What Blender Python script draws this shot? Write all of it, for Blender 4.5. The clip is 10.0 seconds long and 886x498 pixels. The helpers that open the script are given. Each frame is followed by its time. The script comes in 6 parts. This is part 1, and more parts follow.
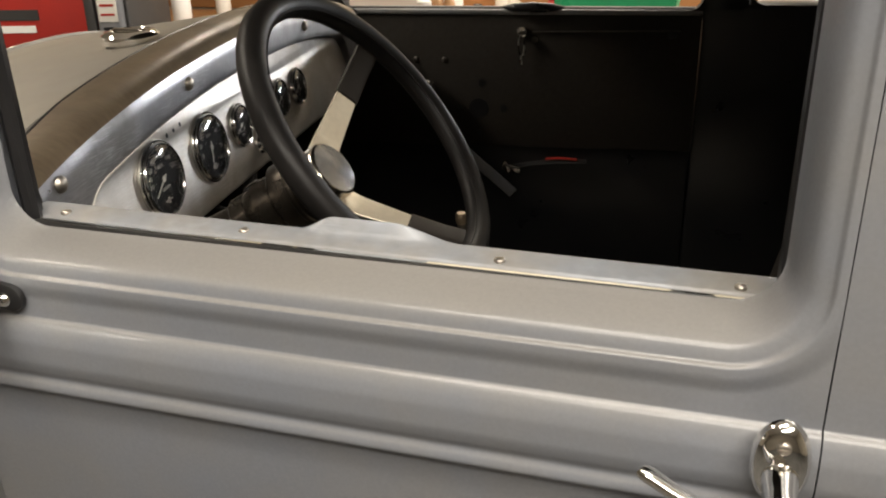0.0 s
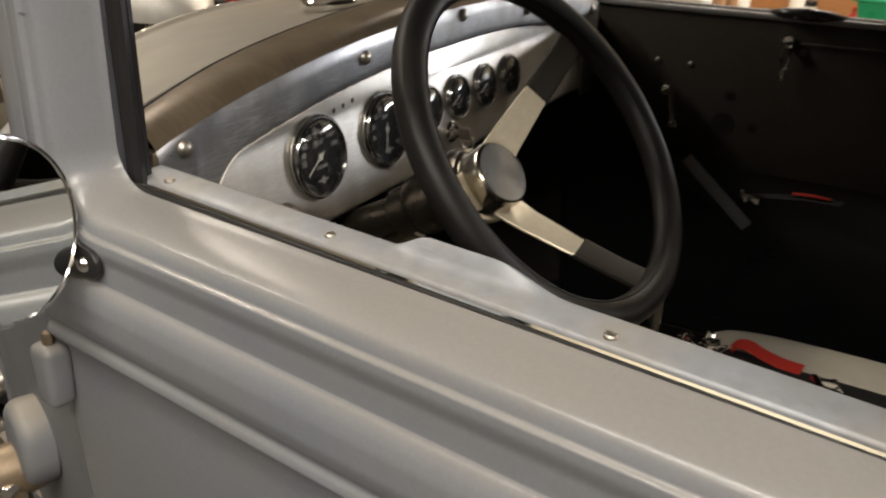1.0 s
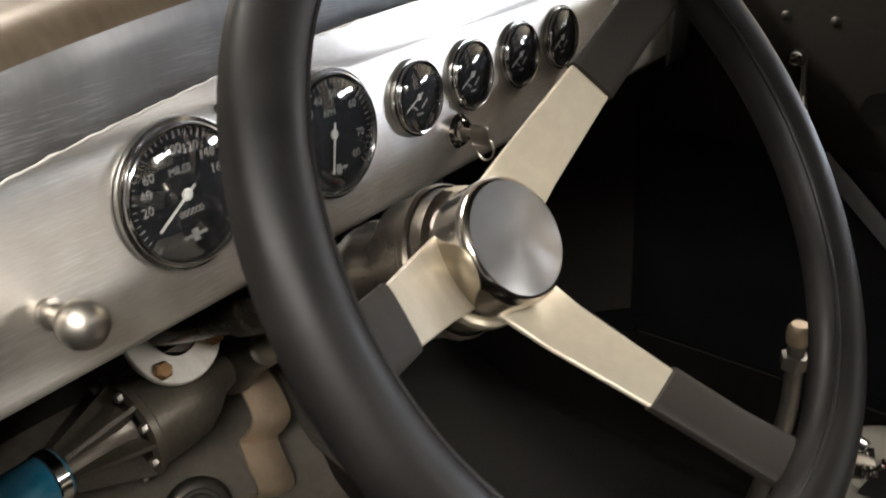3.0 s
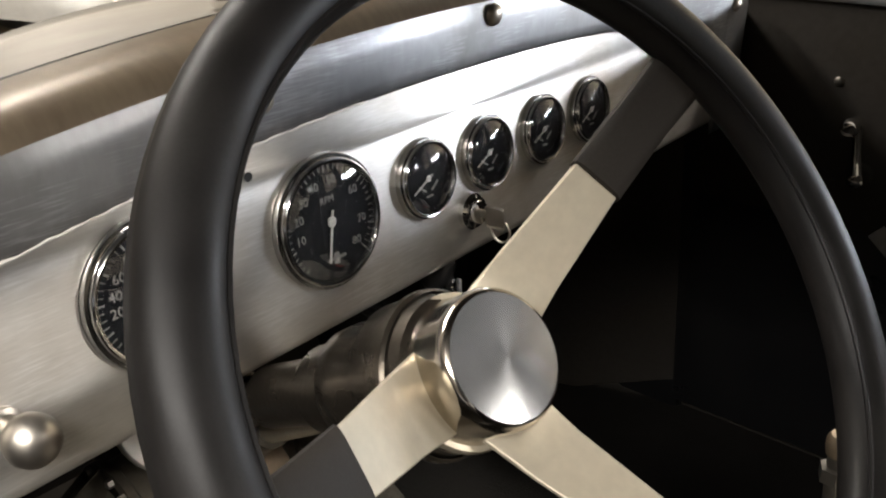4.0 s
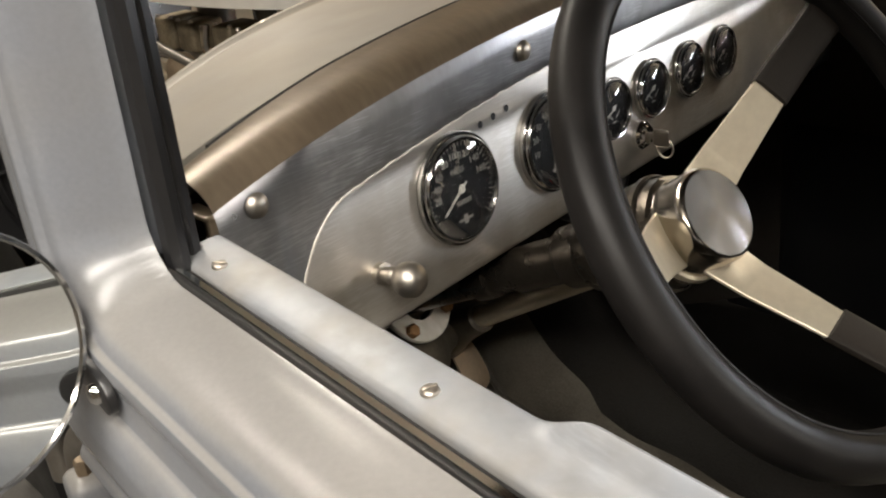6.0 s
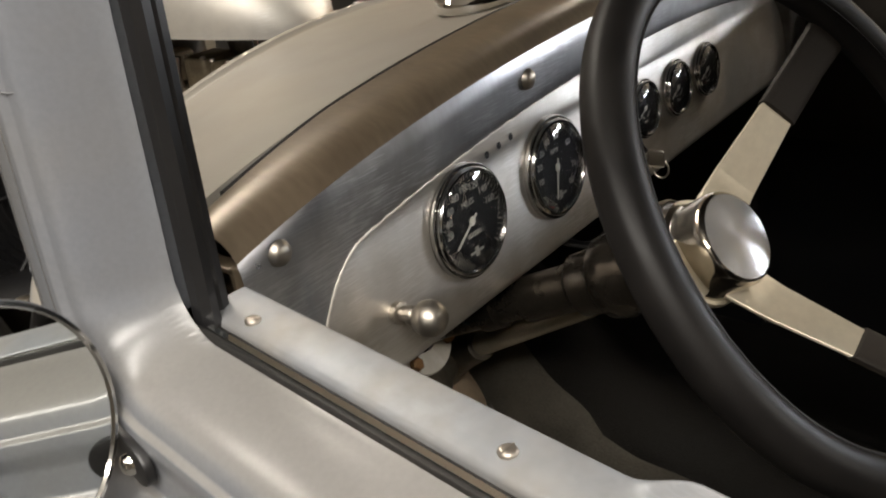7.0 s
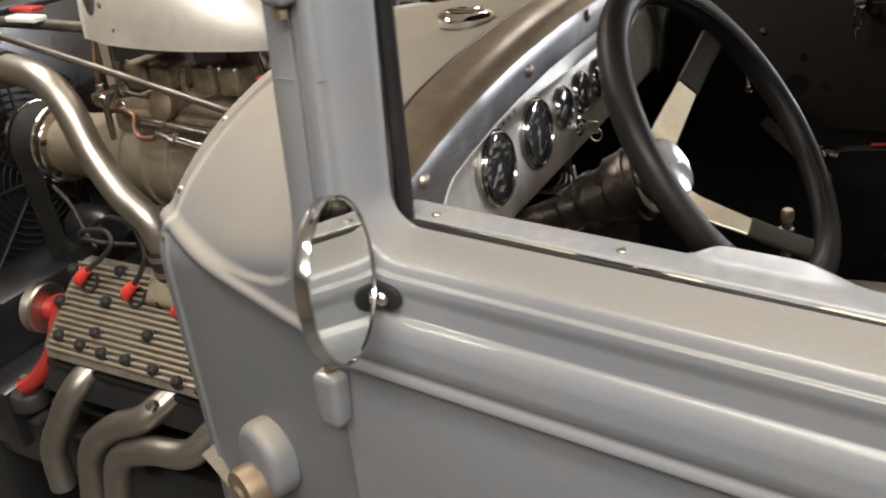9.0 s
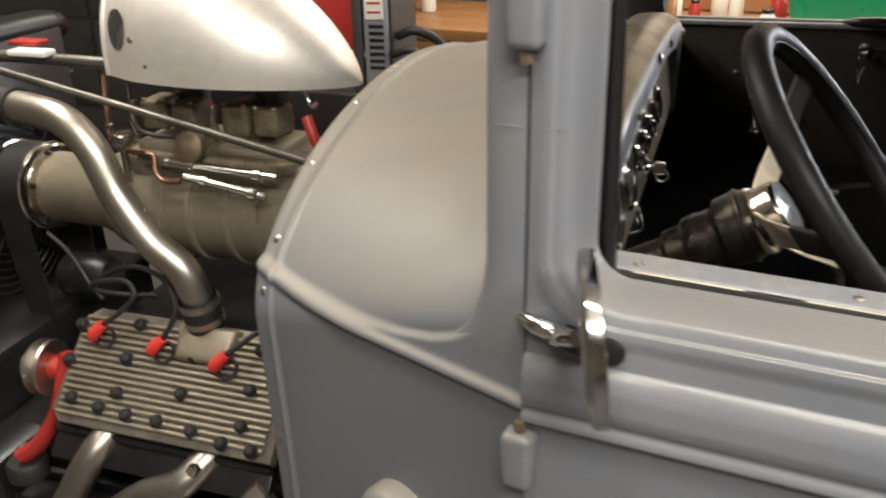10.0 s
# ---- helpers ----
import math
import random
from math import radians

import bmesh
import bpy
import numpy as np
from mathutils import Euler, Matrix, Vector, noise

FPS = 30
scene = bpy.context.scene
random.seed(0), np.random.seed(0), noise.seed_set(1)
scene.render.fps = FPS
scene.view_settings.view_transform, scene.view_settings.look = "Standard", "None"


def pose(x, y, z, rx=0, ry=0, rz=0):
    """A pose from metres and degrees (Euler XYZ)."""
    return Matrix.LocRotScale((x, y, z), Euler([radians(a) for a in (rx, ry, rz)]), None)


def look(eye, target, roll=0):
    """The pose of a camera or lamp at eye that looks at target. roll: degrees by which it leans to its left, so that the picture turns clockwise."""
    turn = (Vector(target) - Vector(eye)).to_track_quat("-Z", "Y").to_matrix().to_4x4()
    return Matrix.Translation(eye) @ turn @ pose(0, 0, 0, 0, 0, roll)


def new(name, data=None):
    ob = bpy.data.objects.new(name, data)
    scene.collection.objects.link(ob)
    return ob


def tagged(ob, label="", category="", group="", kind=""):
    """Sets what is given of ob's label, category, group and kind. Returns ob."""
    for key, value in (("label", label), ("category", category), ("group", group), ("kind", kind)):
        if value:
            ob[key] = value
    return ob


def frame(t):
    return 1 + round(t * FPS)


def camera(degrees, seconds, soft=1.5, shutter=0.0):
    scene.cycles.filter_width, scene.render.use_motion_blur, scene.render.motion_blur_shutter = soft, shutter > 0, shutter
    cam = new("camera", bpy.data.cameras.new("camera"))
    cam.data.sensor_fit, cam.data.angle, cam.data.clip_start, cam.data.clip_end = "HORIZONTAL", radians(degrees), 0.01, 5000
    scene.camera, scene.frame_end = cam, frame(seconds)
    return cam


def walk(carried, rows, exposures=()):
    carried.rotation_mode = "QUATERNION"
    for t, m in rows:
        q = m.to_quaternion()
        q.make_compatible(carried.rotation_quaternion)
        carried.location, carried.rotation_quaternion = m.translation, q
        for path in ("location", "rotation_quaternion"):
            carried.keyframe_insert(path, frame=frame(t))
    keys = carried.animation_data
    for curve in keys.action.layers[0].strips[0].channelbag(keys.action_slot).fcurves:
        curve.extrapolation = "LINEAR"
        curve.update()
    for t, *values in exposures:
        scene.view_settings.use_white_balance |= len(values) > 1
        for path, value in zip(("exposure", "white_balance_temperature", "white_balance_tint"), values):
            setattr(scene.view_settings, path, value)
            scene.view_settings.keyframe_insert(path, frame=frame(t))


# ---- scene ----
cam = camera(54.9, 10.0, soft=2.0, shutter=0.4)
PATH = [
    (0, (0.547, -0.563, 1.351), (-0.058, 1.185, 0.589), -1.1),
    (0.5, (0.567, -0.518, 1.36), (-0.192, 1.17, 0.601), 0.4),
    (1, (0.574, -0.384, 1.328), (-0.541, 1.078, 0.541), 2.0),
    (1.3, (0.539, -0.309, 1.313), (-0.632, 1.087, 0.488), 1.3),
    (1.5, (0.494, -0.255, 1.3), (-0.661, 1.144, 0.459), 0.8),
    (2, (0.396, -0.14, 1.272), (-0.664, 1.315, 0.401), 0.7),
    (2.5, (0.371, -0.051, 1.247), (-0.792, 1.299, 0.338), -0.9),
    (3, (0.35, 0.01, 1.248), (-0.865, 1.327, 0.36), 1.2),
    (4.5, (0.34, 0.084, 1.274), (-1.044, 1.295, 0.489), -0.6),
    (5, (0.356, 0.013, 1.251), (-1.036, 1.178, 0.412), -2.8),
    (5.5, (0.415, -0.121, 1.282), (-0.993, 0.999, 0.408), -3.7),
    (7, (0.365, -0.19, 1.318), (-0.979, 1.027, 0.473), -4.7),
    (7.5, (0.333, -0.207, 1.332), (-0.808, 1.17, 0.438), -4.2),
    (8, (0.415, -0.343, 1.381), (-0.689, 1.084, 0.518), -5.6),
    (8.5, (0.472, -0.468, 1.394), (-0.61, 0.974, 0.528), -5.8),
    (9, (0.417, -0.566, 1.398), (-0.646, 0.896, 0.542), -3.7),
    (9.5, (0.294, -0.639, 1.406), (-0.583, 0.948, 0.561), -1.2),
    (10, (0.155, -0.675, 1.409), (-0.679, 0.96, 0.613), -1.2),
]
walk(cam, [(t, look(eye, target, roll)) for t, eye, target, roll in PATH], [(0.0, -0.3, 6450, 10), (0.5, -0.31, 6400, 10), (1.0, -0.5, 6450, 10), (1.5, -0.9, 6450, 10), (2.0, -0.46, 6250, 10), (2.5, 0.44, 6000, 10), (3.0, 0.43, 6000, 10), (4.5, 0.33, 6100, 10), (5.0, 0.29, 6200, 10), (5.5, 0.18, 6300, 10), (7.0, -0.33, 6250, 10), (7.5, -0.13, 6250, 10), (8.0, 0.30, 6200, 10), (8.5, 0.22, 6200, 10), (9.0, -0.01, 6200, 10), (9.5, 0.0, 6200, 10), (10.0, -0.15, 6150, 10)])

# ---- world and lights ----
world = bpy.data.worlds.new("garage_air")
world.use_nodes = True
world.node_tree.nodes["Background"].inputs[0].default_value = (0.9, 0.85, 0.78, 1)
world.node_tree.nodes["Background"].inputs[1].default_value = 0.02
scene.world = world


def area_lamp(name, eye, target, sx, sy, power, colour):
    d = bpy.data.lights.new(name, "AREA")
    d.shape, d.size, d.size_y, d.energy, d.color = "RECTANGLE", sx, sy, power, colour
    ob = new(name, d)
    ob.matrix_world = look(eye, target)
    return ob


WARM = (1.0, 0.90, 0.76)
COOL = (0.95, 0.97, 1.0)
PALE = (1.0, 0.92, 0.81)
area_lamp("shop_light_front", (-1.5, 0.1, 2.62), (-1.2, 0.2, 0), 1.2, 0.25, 50, WARM)
area_lamp("shop_light_side", (0.35, -0.62, 2.62), (0.3, -0.4, 0), 1.2, 0.12, 28, PALE)
area_lamp("shop_light_far", (1.30, 3.15, 1.45), (-0.05, 0.6, 1.05), 0.9, 0.13, 38, COOL)
# added fill, no such lamp seen: brightens the dash from behind the car
area_lamp("fill_light_back", (3.30, 2.30, 2.00), (-0.05, 0.3, 1.05), 0.9, 0.25, 38, PALE)
# added fill with no fixture seen, brightens the workbench and its wall
area_lamp("fill_light_bench", (-0.40, 2.75, 2.62), (-0.40, 2.95, 0), 1.6, 0.25, 75, WARM)
area_lamp("shop_light_rear", (1.60, -0.95, 2.64), (0.0, 0.25, 0.9), 1.0, 0.3, 62, PALE)
# added fill, placed to reach the seats through the door window
area_lamp("fill_light_aisle", (0.75, -1.65, 2.62), (0.3, 0.3, 0.7), 1.2, 0.2, 38, PALE)

# ---- helpers of this scene ----
CAR = pose(0, 0, 0, 0, 0, 8.0) @ pose(0, 0, 0, 1.6, 0, 0)
WORLD = Matrix.Identity(4)
PLACE = {}
FRAME = [WORLD]


def use(m):
    FRAME[0] = m


def thing(name, label, category, at, group="", kind=""):
    """An Empty at a place of the current frame, which parents its parts."""
    ob = new(name)
    ob.empty_display_size = 0.02
    m = FRAME[0] @ (at if isinstance(at, Matrix) else Matrix.Translation(at))
    ob.matrix_basis = m
    PLACE[ob] = m
    return tagged(ob, label, category, group, kind)


def finish(me, sharp=40):
    for p in me.polygons:
        p.use_smooth = True
    me.set_sharp_from_angle(angle=radians(sharp))
    return me


def part(name, me, material, parent, label="", at=None, sharp=40, kind=""):
    """A mesh as a part of parent. Its points are in the current frame, or local to the pose at."""
    if isinstance(me, bmesh.types.BMesh):
        bm, me = me, bpy.data.meshes.new(name)
        bmesh.ops.recalc_face_normals(bm, faces=bm.faces)
        bm.to_mesh(me)
        bm.free()
    if material is not None and not me.materials:
        me.materials.append(material)
        finish(me, sharp)
    ob = new(name, me)
    m = FRAME[0] @ (at if at is not None else WORLD)
    if parent is not None:
        ob.parent = parent
        ob.matrix_basis = PLACE[parent].inverted() @ m
    else:
        ob.matrix_basis = m
    PLACE[ob] = m
    return tagged(ob, label, kind=kind)


def lathe(profile, n=32, closed=False):
    """A turned body round z from (radius, height) pairs."""
    bm = bmesh.new()
    rows = []
    for r, z in profile:
        if r < 1e-6:
            rows.append([bm.verts.new((0, 0, z))] * n)
        else:
            rows.append([bm.verts.new((r * math.cos(2 * math.pi * k / n), r * math.sin(2 * math.pi * k / n), z)) for k in range(n)])
    if closed:
        rows.append(rows[0])
    for a, b in zip(rows, rows[1:]):
        for k in range(n):
            f = []
            for v in (a[k], a[(k + 1) % n], b[(k + 1) % n], b[k]):
                if v not in f:
                    f.append(v)
            if len(f) > 2:
                bm.faces.new(f)
    return bm


def smooth_path(points, per=8):
    """A Catmull-Rom line through points."""
    p = [Vector(q) for q in points]
    p = [2 * p[0] - p[1]] + p + [2 * p[-1] - p[-2]]
    out = []
    for i in range(1, len(p) - 2):
        for k in range(per):
            t = k / per
            out.append(0.5 * (2 * p[i] + (p[i + 1] - p[i - 1]) * t + (2 * p[i - 1] - 5 * p[i] + 4 * p[i + 1] - p[i + 2]) * t * t + (3 * p[i] - p[i - 1] - 3 * p[i + 1] + p[i + 2]) * t ** 3))
    return out + [p[-2]]


def tube(points, radius, n=12, per=8, bm=None, flat=1.0):
    """A round bar along a smooth line; radius is a number or one for each given point."""
    bm = bm or bmesh.new()
    line = smooth_path(points, per) if per > 1 else [Vector(q) for q in points]
    m = len(line)
    if isinstance(radius, (int, float)):
        rad = [radius] * m
    else:
        rad = [float(r) for r in np.interp(np.linspace(0, len(radius) - 1, m), range(len(radius)), radius)]
    up = Vector((0, 0, 1))
    rows = []
    for i, c in enumerate(line):
        d = (line[min(i + 1, m - 1)] - line[max(i - 1, 0)]).normalized()
        if i == 0:
            side = d.cross(up if abs(d.z) < 0.9 else Vector((1, 0, 0))).normalized()
        else:
            side = (side - d * side.dot(d)).normalized()
        top = side.cross(d)
        rows.append([bm.verts.new(c + rad[i] * (math.cos(2 * math.pi * k / n) * side + flat * math.sin(2 * math.pi * k / n) * top)) for k in range(n)])
    for a, b in zip(rows, rows[1:]):
        for k in range(n):
            bm.faces.new((a[k], a[(k + 1) % n], b[(k + 1) % n], b[k]))
    bm.faces.new(rows[0])
    bm.faces.new(rows[-1])
    return bm


def box(sx, sy, sz, at=(0, 0, 0), bevel=0.0, bm=None, turn=None, seg=2):
    """A block centred at a place, with rounded edges, added to bm."""
    one = bmesh.new()
    bmesh.ops.create_cube(one, size=1)
    bmesh.ops.scale(one, vec=(sx, sy, sz), verts=one.verts)
    if bevel:
        bmesh.ops.bevel(one, geom=one.edges[:], offset=bevel, segments=seg, affect="EDGES", profile=0.5)
    m = Matrix.Translation(at) @ (turn or WORLD)
    bmesh.ops.transform(one, matrix=m, verts=one.verts)
    return join(bm, one)


def join(bm, one):
    if bm is None:
        return one
    me = bpy.data.meshes.new("tmp")
    one.to_mesh(me)
    one.free()
    bm.from_mesh(me)
    bpy.data.meshes.remove(me)
    return bm


def moved(bm, m):
    bmesh.ops.transform(bm, matrix=m, verts=bm.verts)
    return bm


def plate(outline, thick, bevel=0.0, seg=2):
    """A flat plate from an outline in x, y, its top at z = thick."""
    bm = bmesh.new()
    f = bm.faces.new([bm.verts.new((x, y, 0)) for x, y in outline])
    r = bmesh.ops.extrude_face_region(bm, geom=[f])
    up = [v for v in r["geom"] if isinstance(v, bmesh.types.BMVert)]
    bmesh.ops.translate(bm, vec=(0, 0, thick), verts=up)
    if bevel:
        top = [e for e in bm.edges if all(v in up for v in e.verts)]
        bmesh.ops.bevel(bm, geom=top, offset=bevel, segments=seg, affect="EDGES", profile=0.5)
    return bm


def sheet(rows, keep=None, thick=0.0):
    """A mesh from a grid of points, rows of equal length; keep(i, j) tells which cells stay."""
    n = len(rows[0])
    verts = [tuple(p) for row in rows for p in row]
    faces = [(i * n + j, i * n + j + 1, (i + 1) * n + j + 1, (i + 1) * n + j) for i in range(len(rows) - 1) for j in range(n - 1) if keep is None or keep(i, j)]
    me = bpy.data.meshes.new("sheet")
    me.from_pydata(verts, [], faces)
    if not thick:
        me.update()
        return me
    bm = bmesh.new()
    bm.from_mesh(me)
    bpy.data.meshes.remove(me)
    bmesh.ops.delete(bm, geom=[v for v in bm.verts if not v.link_faces], context="VERTS")
    bm.normal_update()
    f0 = bm.faces[:]
    r = bmesh.ops.solidify(bm, geom=f0, thickness=thick)
    return bm


def along(a, b):
    """The pose whose z runs from a to b, at a."""
    a, b = Vector(a), Vector(b)
    return Matrix.Translation(a) @ (b - a).to_track_quat("Z", "Y").to_matrix().to_4x4()


def facing(at, z, up=(0, 0, 1)):
    """The pose at a place whose z looks along z and whose y is as near up as it can be."""
    z = Vector(z).normalized()
    x = Vector(up).cross(z).normalized()
    m = Matrix((x, z.cross(x), z)).transposed().to_4x4()
    return Matrix.Translation(at) @ m


def eased(at, values):
    """A smooth curve through the points that does not overshoot."""
    at, values = np.array(at, float), np.array(values, float)
    h, d = np.diff(at), np.diff(values) / np.diff(at)
    m = np.zeros(len(at))
    for i in range(1, len(at) - 1):
        if d[i - 1] * d[i] > 0:
            w1, w2 = 2 * h[i] + h[i - 1], h[i] + 2 * h[i - 1]
            m[i] = (w1 + w2) / (w1 / d[i - 1] + w2 / d[i])
    m[0], m[-1] = d[0], d[-1]

    def curve(x):
        x = np.clip(np.asarray(x, float), at[0], at[-1])
        i = np.clip(np.searchsorted(at, x, side="right") - 1, 0, len(at) - 2)
        t = (x - at[i]) / h[i]
        return values[i] * (1 + 2 * t) * (1 - t) ** 2 + h[i] * m[i] * t * (1 - t) ** 2 + values[i + 1] * t * t * (3 - 2 * t) + h[i] * m[i + 1] * t * t * (t - 1)

    return curve


def letters(text, size, align="CENTER"):
    cu = bpy.data.curves.new("letters", "FONT")
    cu.body, cu.size, cu.align_x, cu.align_y, cu.extrude, cu.resolution_u = text, size, align, "CENTER", 0.0003, 2
    ob = bpy.data.objects.new("letters", cu)
    me = bpy.data.meshes.new_from_object(ob)
    bpy.data.objects.remove(ob)
    return me


# ---- materials ----
def mat(name, colour, rough=0.5, metal=0.0, grain=0.0, grain_scale=200.0, stain=0.0, stain_scale=8.0, stain_colour=None, bump=0.0, stretch=(1, 1, 1), coat=0.0, spec=0.5, rough_var=0.1, bump_scale=None, aniso=0.0, dust_and_warm_light=None, scratch=0.0, scratch_turn=20.0):
    """A surface with fine grain and larger stains, both at their real size."""
    m = bpy.data.materials.new(name)
    m.use_nodes = True
    nt = m.node_tree
    b = nt.nodes["Principled BSDF"]
    b.inputs["Roughness"].default_value, b.inputs["Metallic"].default_value = rough, metal
    b.inputs["Specular IOR Level"].default_value = spec
    b.inputs["Coat Weight"].default_value = coat
    b.inputs["Coat Roughness"].default_value = 0.08
    b.inputs["Base Color"].default_value = (*colour, 1)
    tc = nt.nodes.new("ShaderNodeTexCoord")
    mp = nt.nodes.new("ShaderNodeMapping")
    mp.inputs["Scale"].default_value = stretch
    nt.links.new(tc.outputs["Object"], mp.inputs["Vector"])

    def noise_node(scale, detail=4.0, vec=None):
        n = nt.nodes.new("ShaderNodeTexNoise")
        n.inputs["Scale"].default_value, n.inputs["Detail"].default_value = scale, detail
        nt.links.new(vec or mp.outputs["Vector"], n.inputs["Vector"])
        return n

    fine = noise_node(grain_scale)
    large = noise_node(stain_scale, 5.0, tc.outputs["Object"])
    ramp = nt.nodes.new("ShaderNodeValToRGB")
    ramp.color_ramp.elements[0].position, ramp.color_ramp.elements[1].position = 0.2, 0.84
    ramp.color_ramp.interpolation = "EASE"
    nt.links.new(large.outputs["Fac"], ramp.inputs["Fac"])
    mix = nt.nodes.new("ShaderNodeMix")
    mix.data_type = "RGBA"
    sc = stain_colour or tuple(c * 0.5 for c in colour)
    mix.inputs["A"].default_value, mix.inputs["B"].default_value = (*colour, 1), (*sc, 1)
    sm = nt.nodes.new("ShaderNodeMath")
    sm.operation = "MULTIPLY"
    sm.inputs[1].default_value = stain
    nt.links.new(ramp.outputs["Color"], sm.inputs[0])
    nt.links.new(sm.outputs[0], mix.inputs["Factor"])
    stained = mix.outputs["Result"]
    if scratch:
        # fine rubbed streaks, in patches
        turn = nt.nodes.new("ShaderNodeMapping")
        turn.inputs["Rotation"].default_value = (radians(scratch_turn), 0, 0)
        turn.inputs["Scale"].default_value = (30, 14, 260)
        nt.links.new(tc.outputs["Object"], turn.inputs["Vector"])
        streak = noise_node(3.0, 5.0, turn.outputs["Vector"])
        where = noise_node(17.0, 3.0, tc.outputs["Object"])
        both = nt.nodes.new("ShaderNodeMath")
        both.operation = "MULTIPLY"
        nt.links.new(streak.outputs["Fac"], both.inputs[0])
        nt.links.new(where.outputs["Fac"], both.inputs[1])
        cut = nt.nodes.new("ShaderNodeMapRange")
        cut.inputs["From Min"].default_value, cut.inputs["From Max"].default_value = 0.27, 0.42
        cut.inputs["To Max"].default_value = scratch
        nt.links.new(both.outputs[0], cut.inputs["Value"])
        rub = nt.nodes.new("ShaderNodeMix")
        rub.data_type = "RGBA"
        rub.inputs["B"].default_value = (*(min(1.0, c * 1.7 + 0.1) for c in colour), 1)
        nt.links.new(cut.outputs["Result"], rub.inputs["Factor"])
        nt.links.new(stained, rub.inputs["A"])
        stained = rub.outputs["Result"]
    var = nt.nodes.new("ShaderNodeMapRange")
    var.inputs["To Min"].default_value, var.inputs["To Max"].default_value = 1 - grain, 1 + grain
    nt.links.new(fine.outputs["Fac"], var.inputs["Value"])
    mul = nt.nodes.new("ShaderNodeVectorMath")
    mul.operation = "SCALE"
    base_out = stained
    if dust_and_warm_light:
        # tints what faces up, in uneven patches: dust, and painted warm overhead light
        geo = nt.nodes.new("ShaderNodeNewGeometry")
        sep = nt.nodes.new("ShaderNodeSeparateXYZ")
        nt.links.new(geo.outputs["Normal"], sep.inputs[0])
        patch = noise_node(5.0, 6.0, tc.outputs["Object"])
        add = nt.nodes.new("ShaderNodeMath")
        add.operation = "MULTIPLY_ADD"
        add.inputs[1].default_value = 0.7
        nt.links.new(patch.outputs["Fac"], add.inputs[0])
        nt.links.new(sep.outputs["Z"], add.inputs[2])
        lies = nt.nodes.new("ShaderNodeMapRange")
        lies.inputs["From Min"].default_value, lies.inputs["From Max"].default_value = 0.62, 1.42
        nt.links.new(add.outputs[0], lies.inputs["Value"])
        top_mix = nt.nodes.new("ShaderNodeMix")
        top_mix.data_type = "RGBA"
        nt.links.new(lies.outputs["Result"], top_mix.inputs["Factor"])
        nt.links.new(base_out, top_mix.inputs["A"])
        top_mix.inputs["B"].default_value = (*dust_and_warm_light, 1)
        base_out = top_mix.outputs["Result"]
    nt.links.new(base_out, mul.inputs[0])
    nt.links.new(var.outputs["Result"], mul.inputs["Scale"])
    nt.links.new(mul.outputs[0], b.inputs["Base Color"])
    rv = nt.nodes.new("ShaderNodeMapRange")
    rv.inputs["To Min"].default_value, rv.inputs["To Max"].default_value = max(rough - rough_var, 0.02), min(rough + rough_var, 1)
    nt.links.new(ramp.outputs["Color"], rv.inputs["Value"])
    nt.links.new(rv.outputs["Result"], b.inputs["Roughness"])
    if bump:
        bp = nt.nodes.new("ShaderNodeBump")
        bp.inputs["Strength"].default_value, bp.inputs["Distance"].default_value = 1.0, bump
        src = fine if bump_scale is None else noise_node(bump_scale)
        nt.links.new(src.outputs["Fac"], bp.inputs["Height"])
        nt.links.new(bp.outputs["Normal"], b.inputs["Normal"])
    if aniso:
        tg = nt.nodes.new("ShaderNodeTangent")
        tg.direction_type, tg.axis = "RADIAL", "Z"
        b.inputs["Anisotropic"].default_value = aniso
        b.inputs["Anisotropic Rotation"].default_value = 0.25
        nt.links.new(tg.outputs[0], b.inputs["Tangent"])
    return m


def glass(name, rough=0.02):
    m = bpy.data.materials.new(name)
    m.use_nodes = True
    b = m.node_tree.nodes["Principled BSDF"]
    b.inputs["Transmission Weight"].default_value, b.inputs["Roughness"].default_value, b.inputs["IOR"].default_value = 1.0, rough, 1.45
    return m


# upward faces tinted warmer: overhead light on the door is put into the colour
PRIMER = mat("grey_primer", (0.178, 0.190, 0.215), 0.265, 0.0, 0.09, 320, 0.62, 8, (0.222, 0.207, 0.182), 0.00004, rough_var=0.0, dust_and_warm_light=(0.203, 0.194, 0.180))
DUSTY = mat("dusty_grey_primer", (0.160, 0.170, 0.190), 0.52, 0.0, 0.07, 600, 0.5, 9, (0.186, 0.176, 0.158), 0.00006, dust_and_warm_light=(0.240, 0.213, 0.170))
BRUSHED = mat("brushed_aluminium", (0.72, 0.70, 0.665), 0.39, 0.88, 0.14, 90, 0.90, 9, (0.31, 0.265, 0.205), 0.00006, (1, 1, 14), rough_var=0.10, aniso=0.68, scratch=0.22, scratch_turn=5)
RAIL_STEEL = mat("bare_steel", (0.43, 0.435, 0.45), 0.39, 0.92, 0.10, 70, 0.95, 11, (0.17, 0.165, 0.16), 0.00004, (1, 3, 1), rough_var=0.14, aniso=0.5, scratch=0.26, scratch_turn=-18)
SHEET_STEEL = mat("dull_sheet_steel", (0.225, 0.24, 0.265), 0.46, 0.18, 0.22, 70, 0.65, 18, (0.255, 0.22, 0.17), 0.00012, rough_var=0.10, scratch=0.10, scratch_turn=0)
CHROME = mat("chrome", (0.85, 0.84, 0.82), 0.05, 1.0, 0.02, 300, 0.1, 20, (0.6, 0.56, 0.5), rough_var=0.03)
POLISHED = mat("polished_aluminium", (0.80, 0.79, 0.76), 0.14, 1.0, 0.05, 200, 0.3, 20, (0.6, 0.56, 0.5), rough_var=0.05)
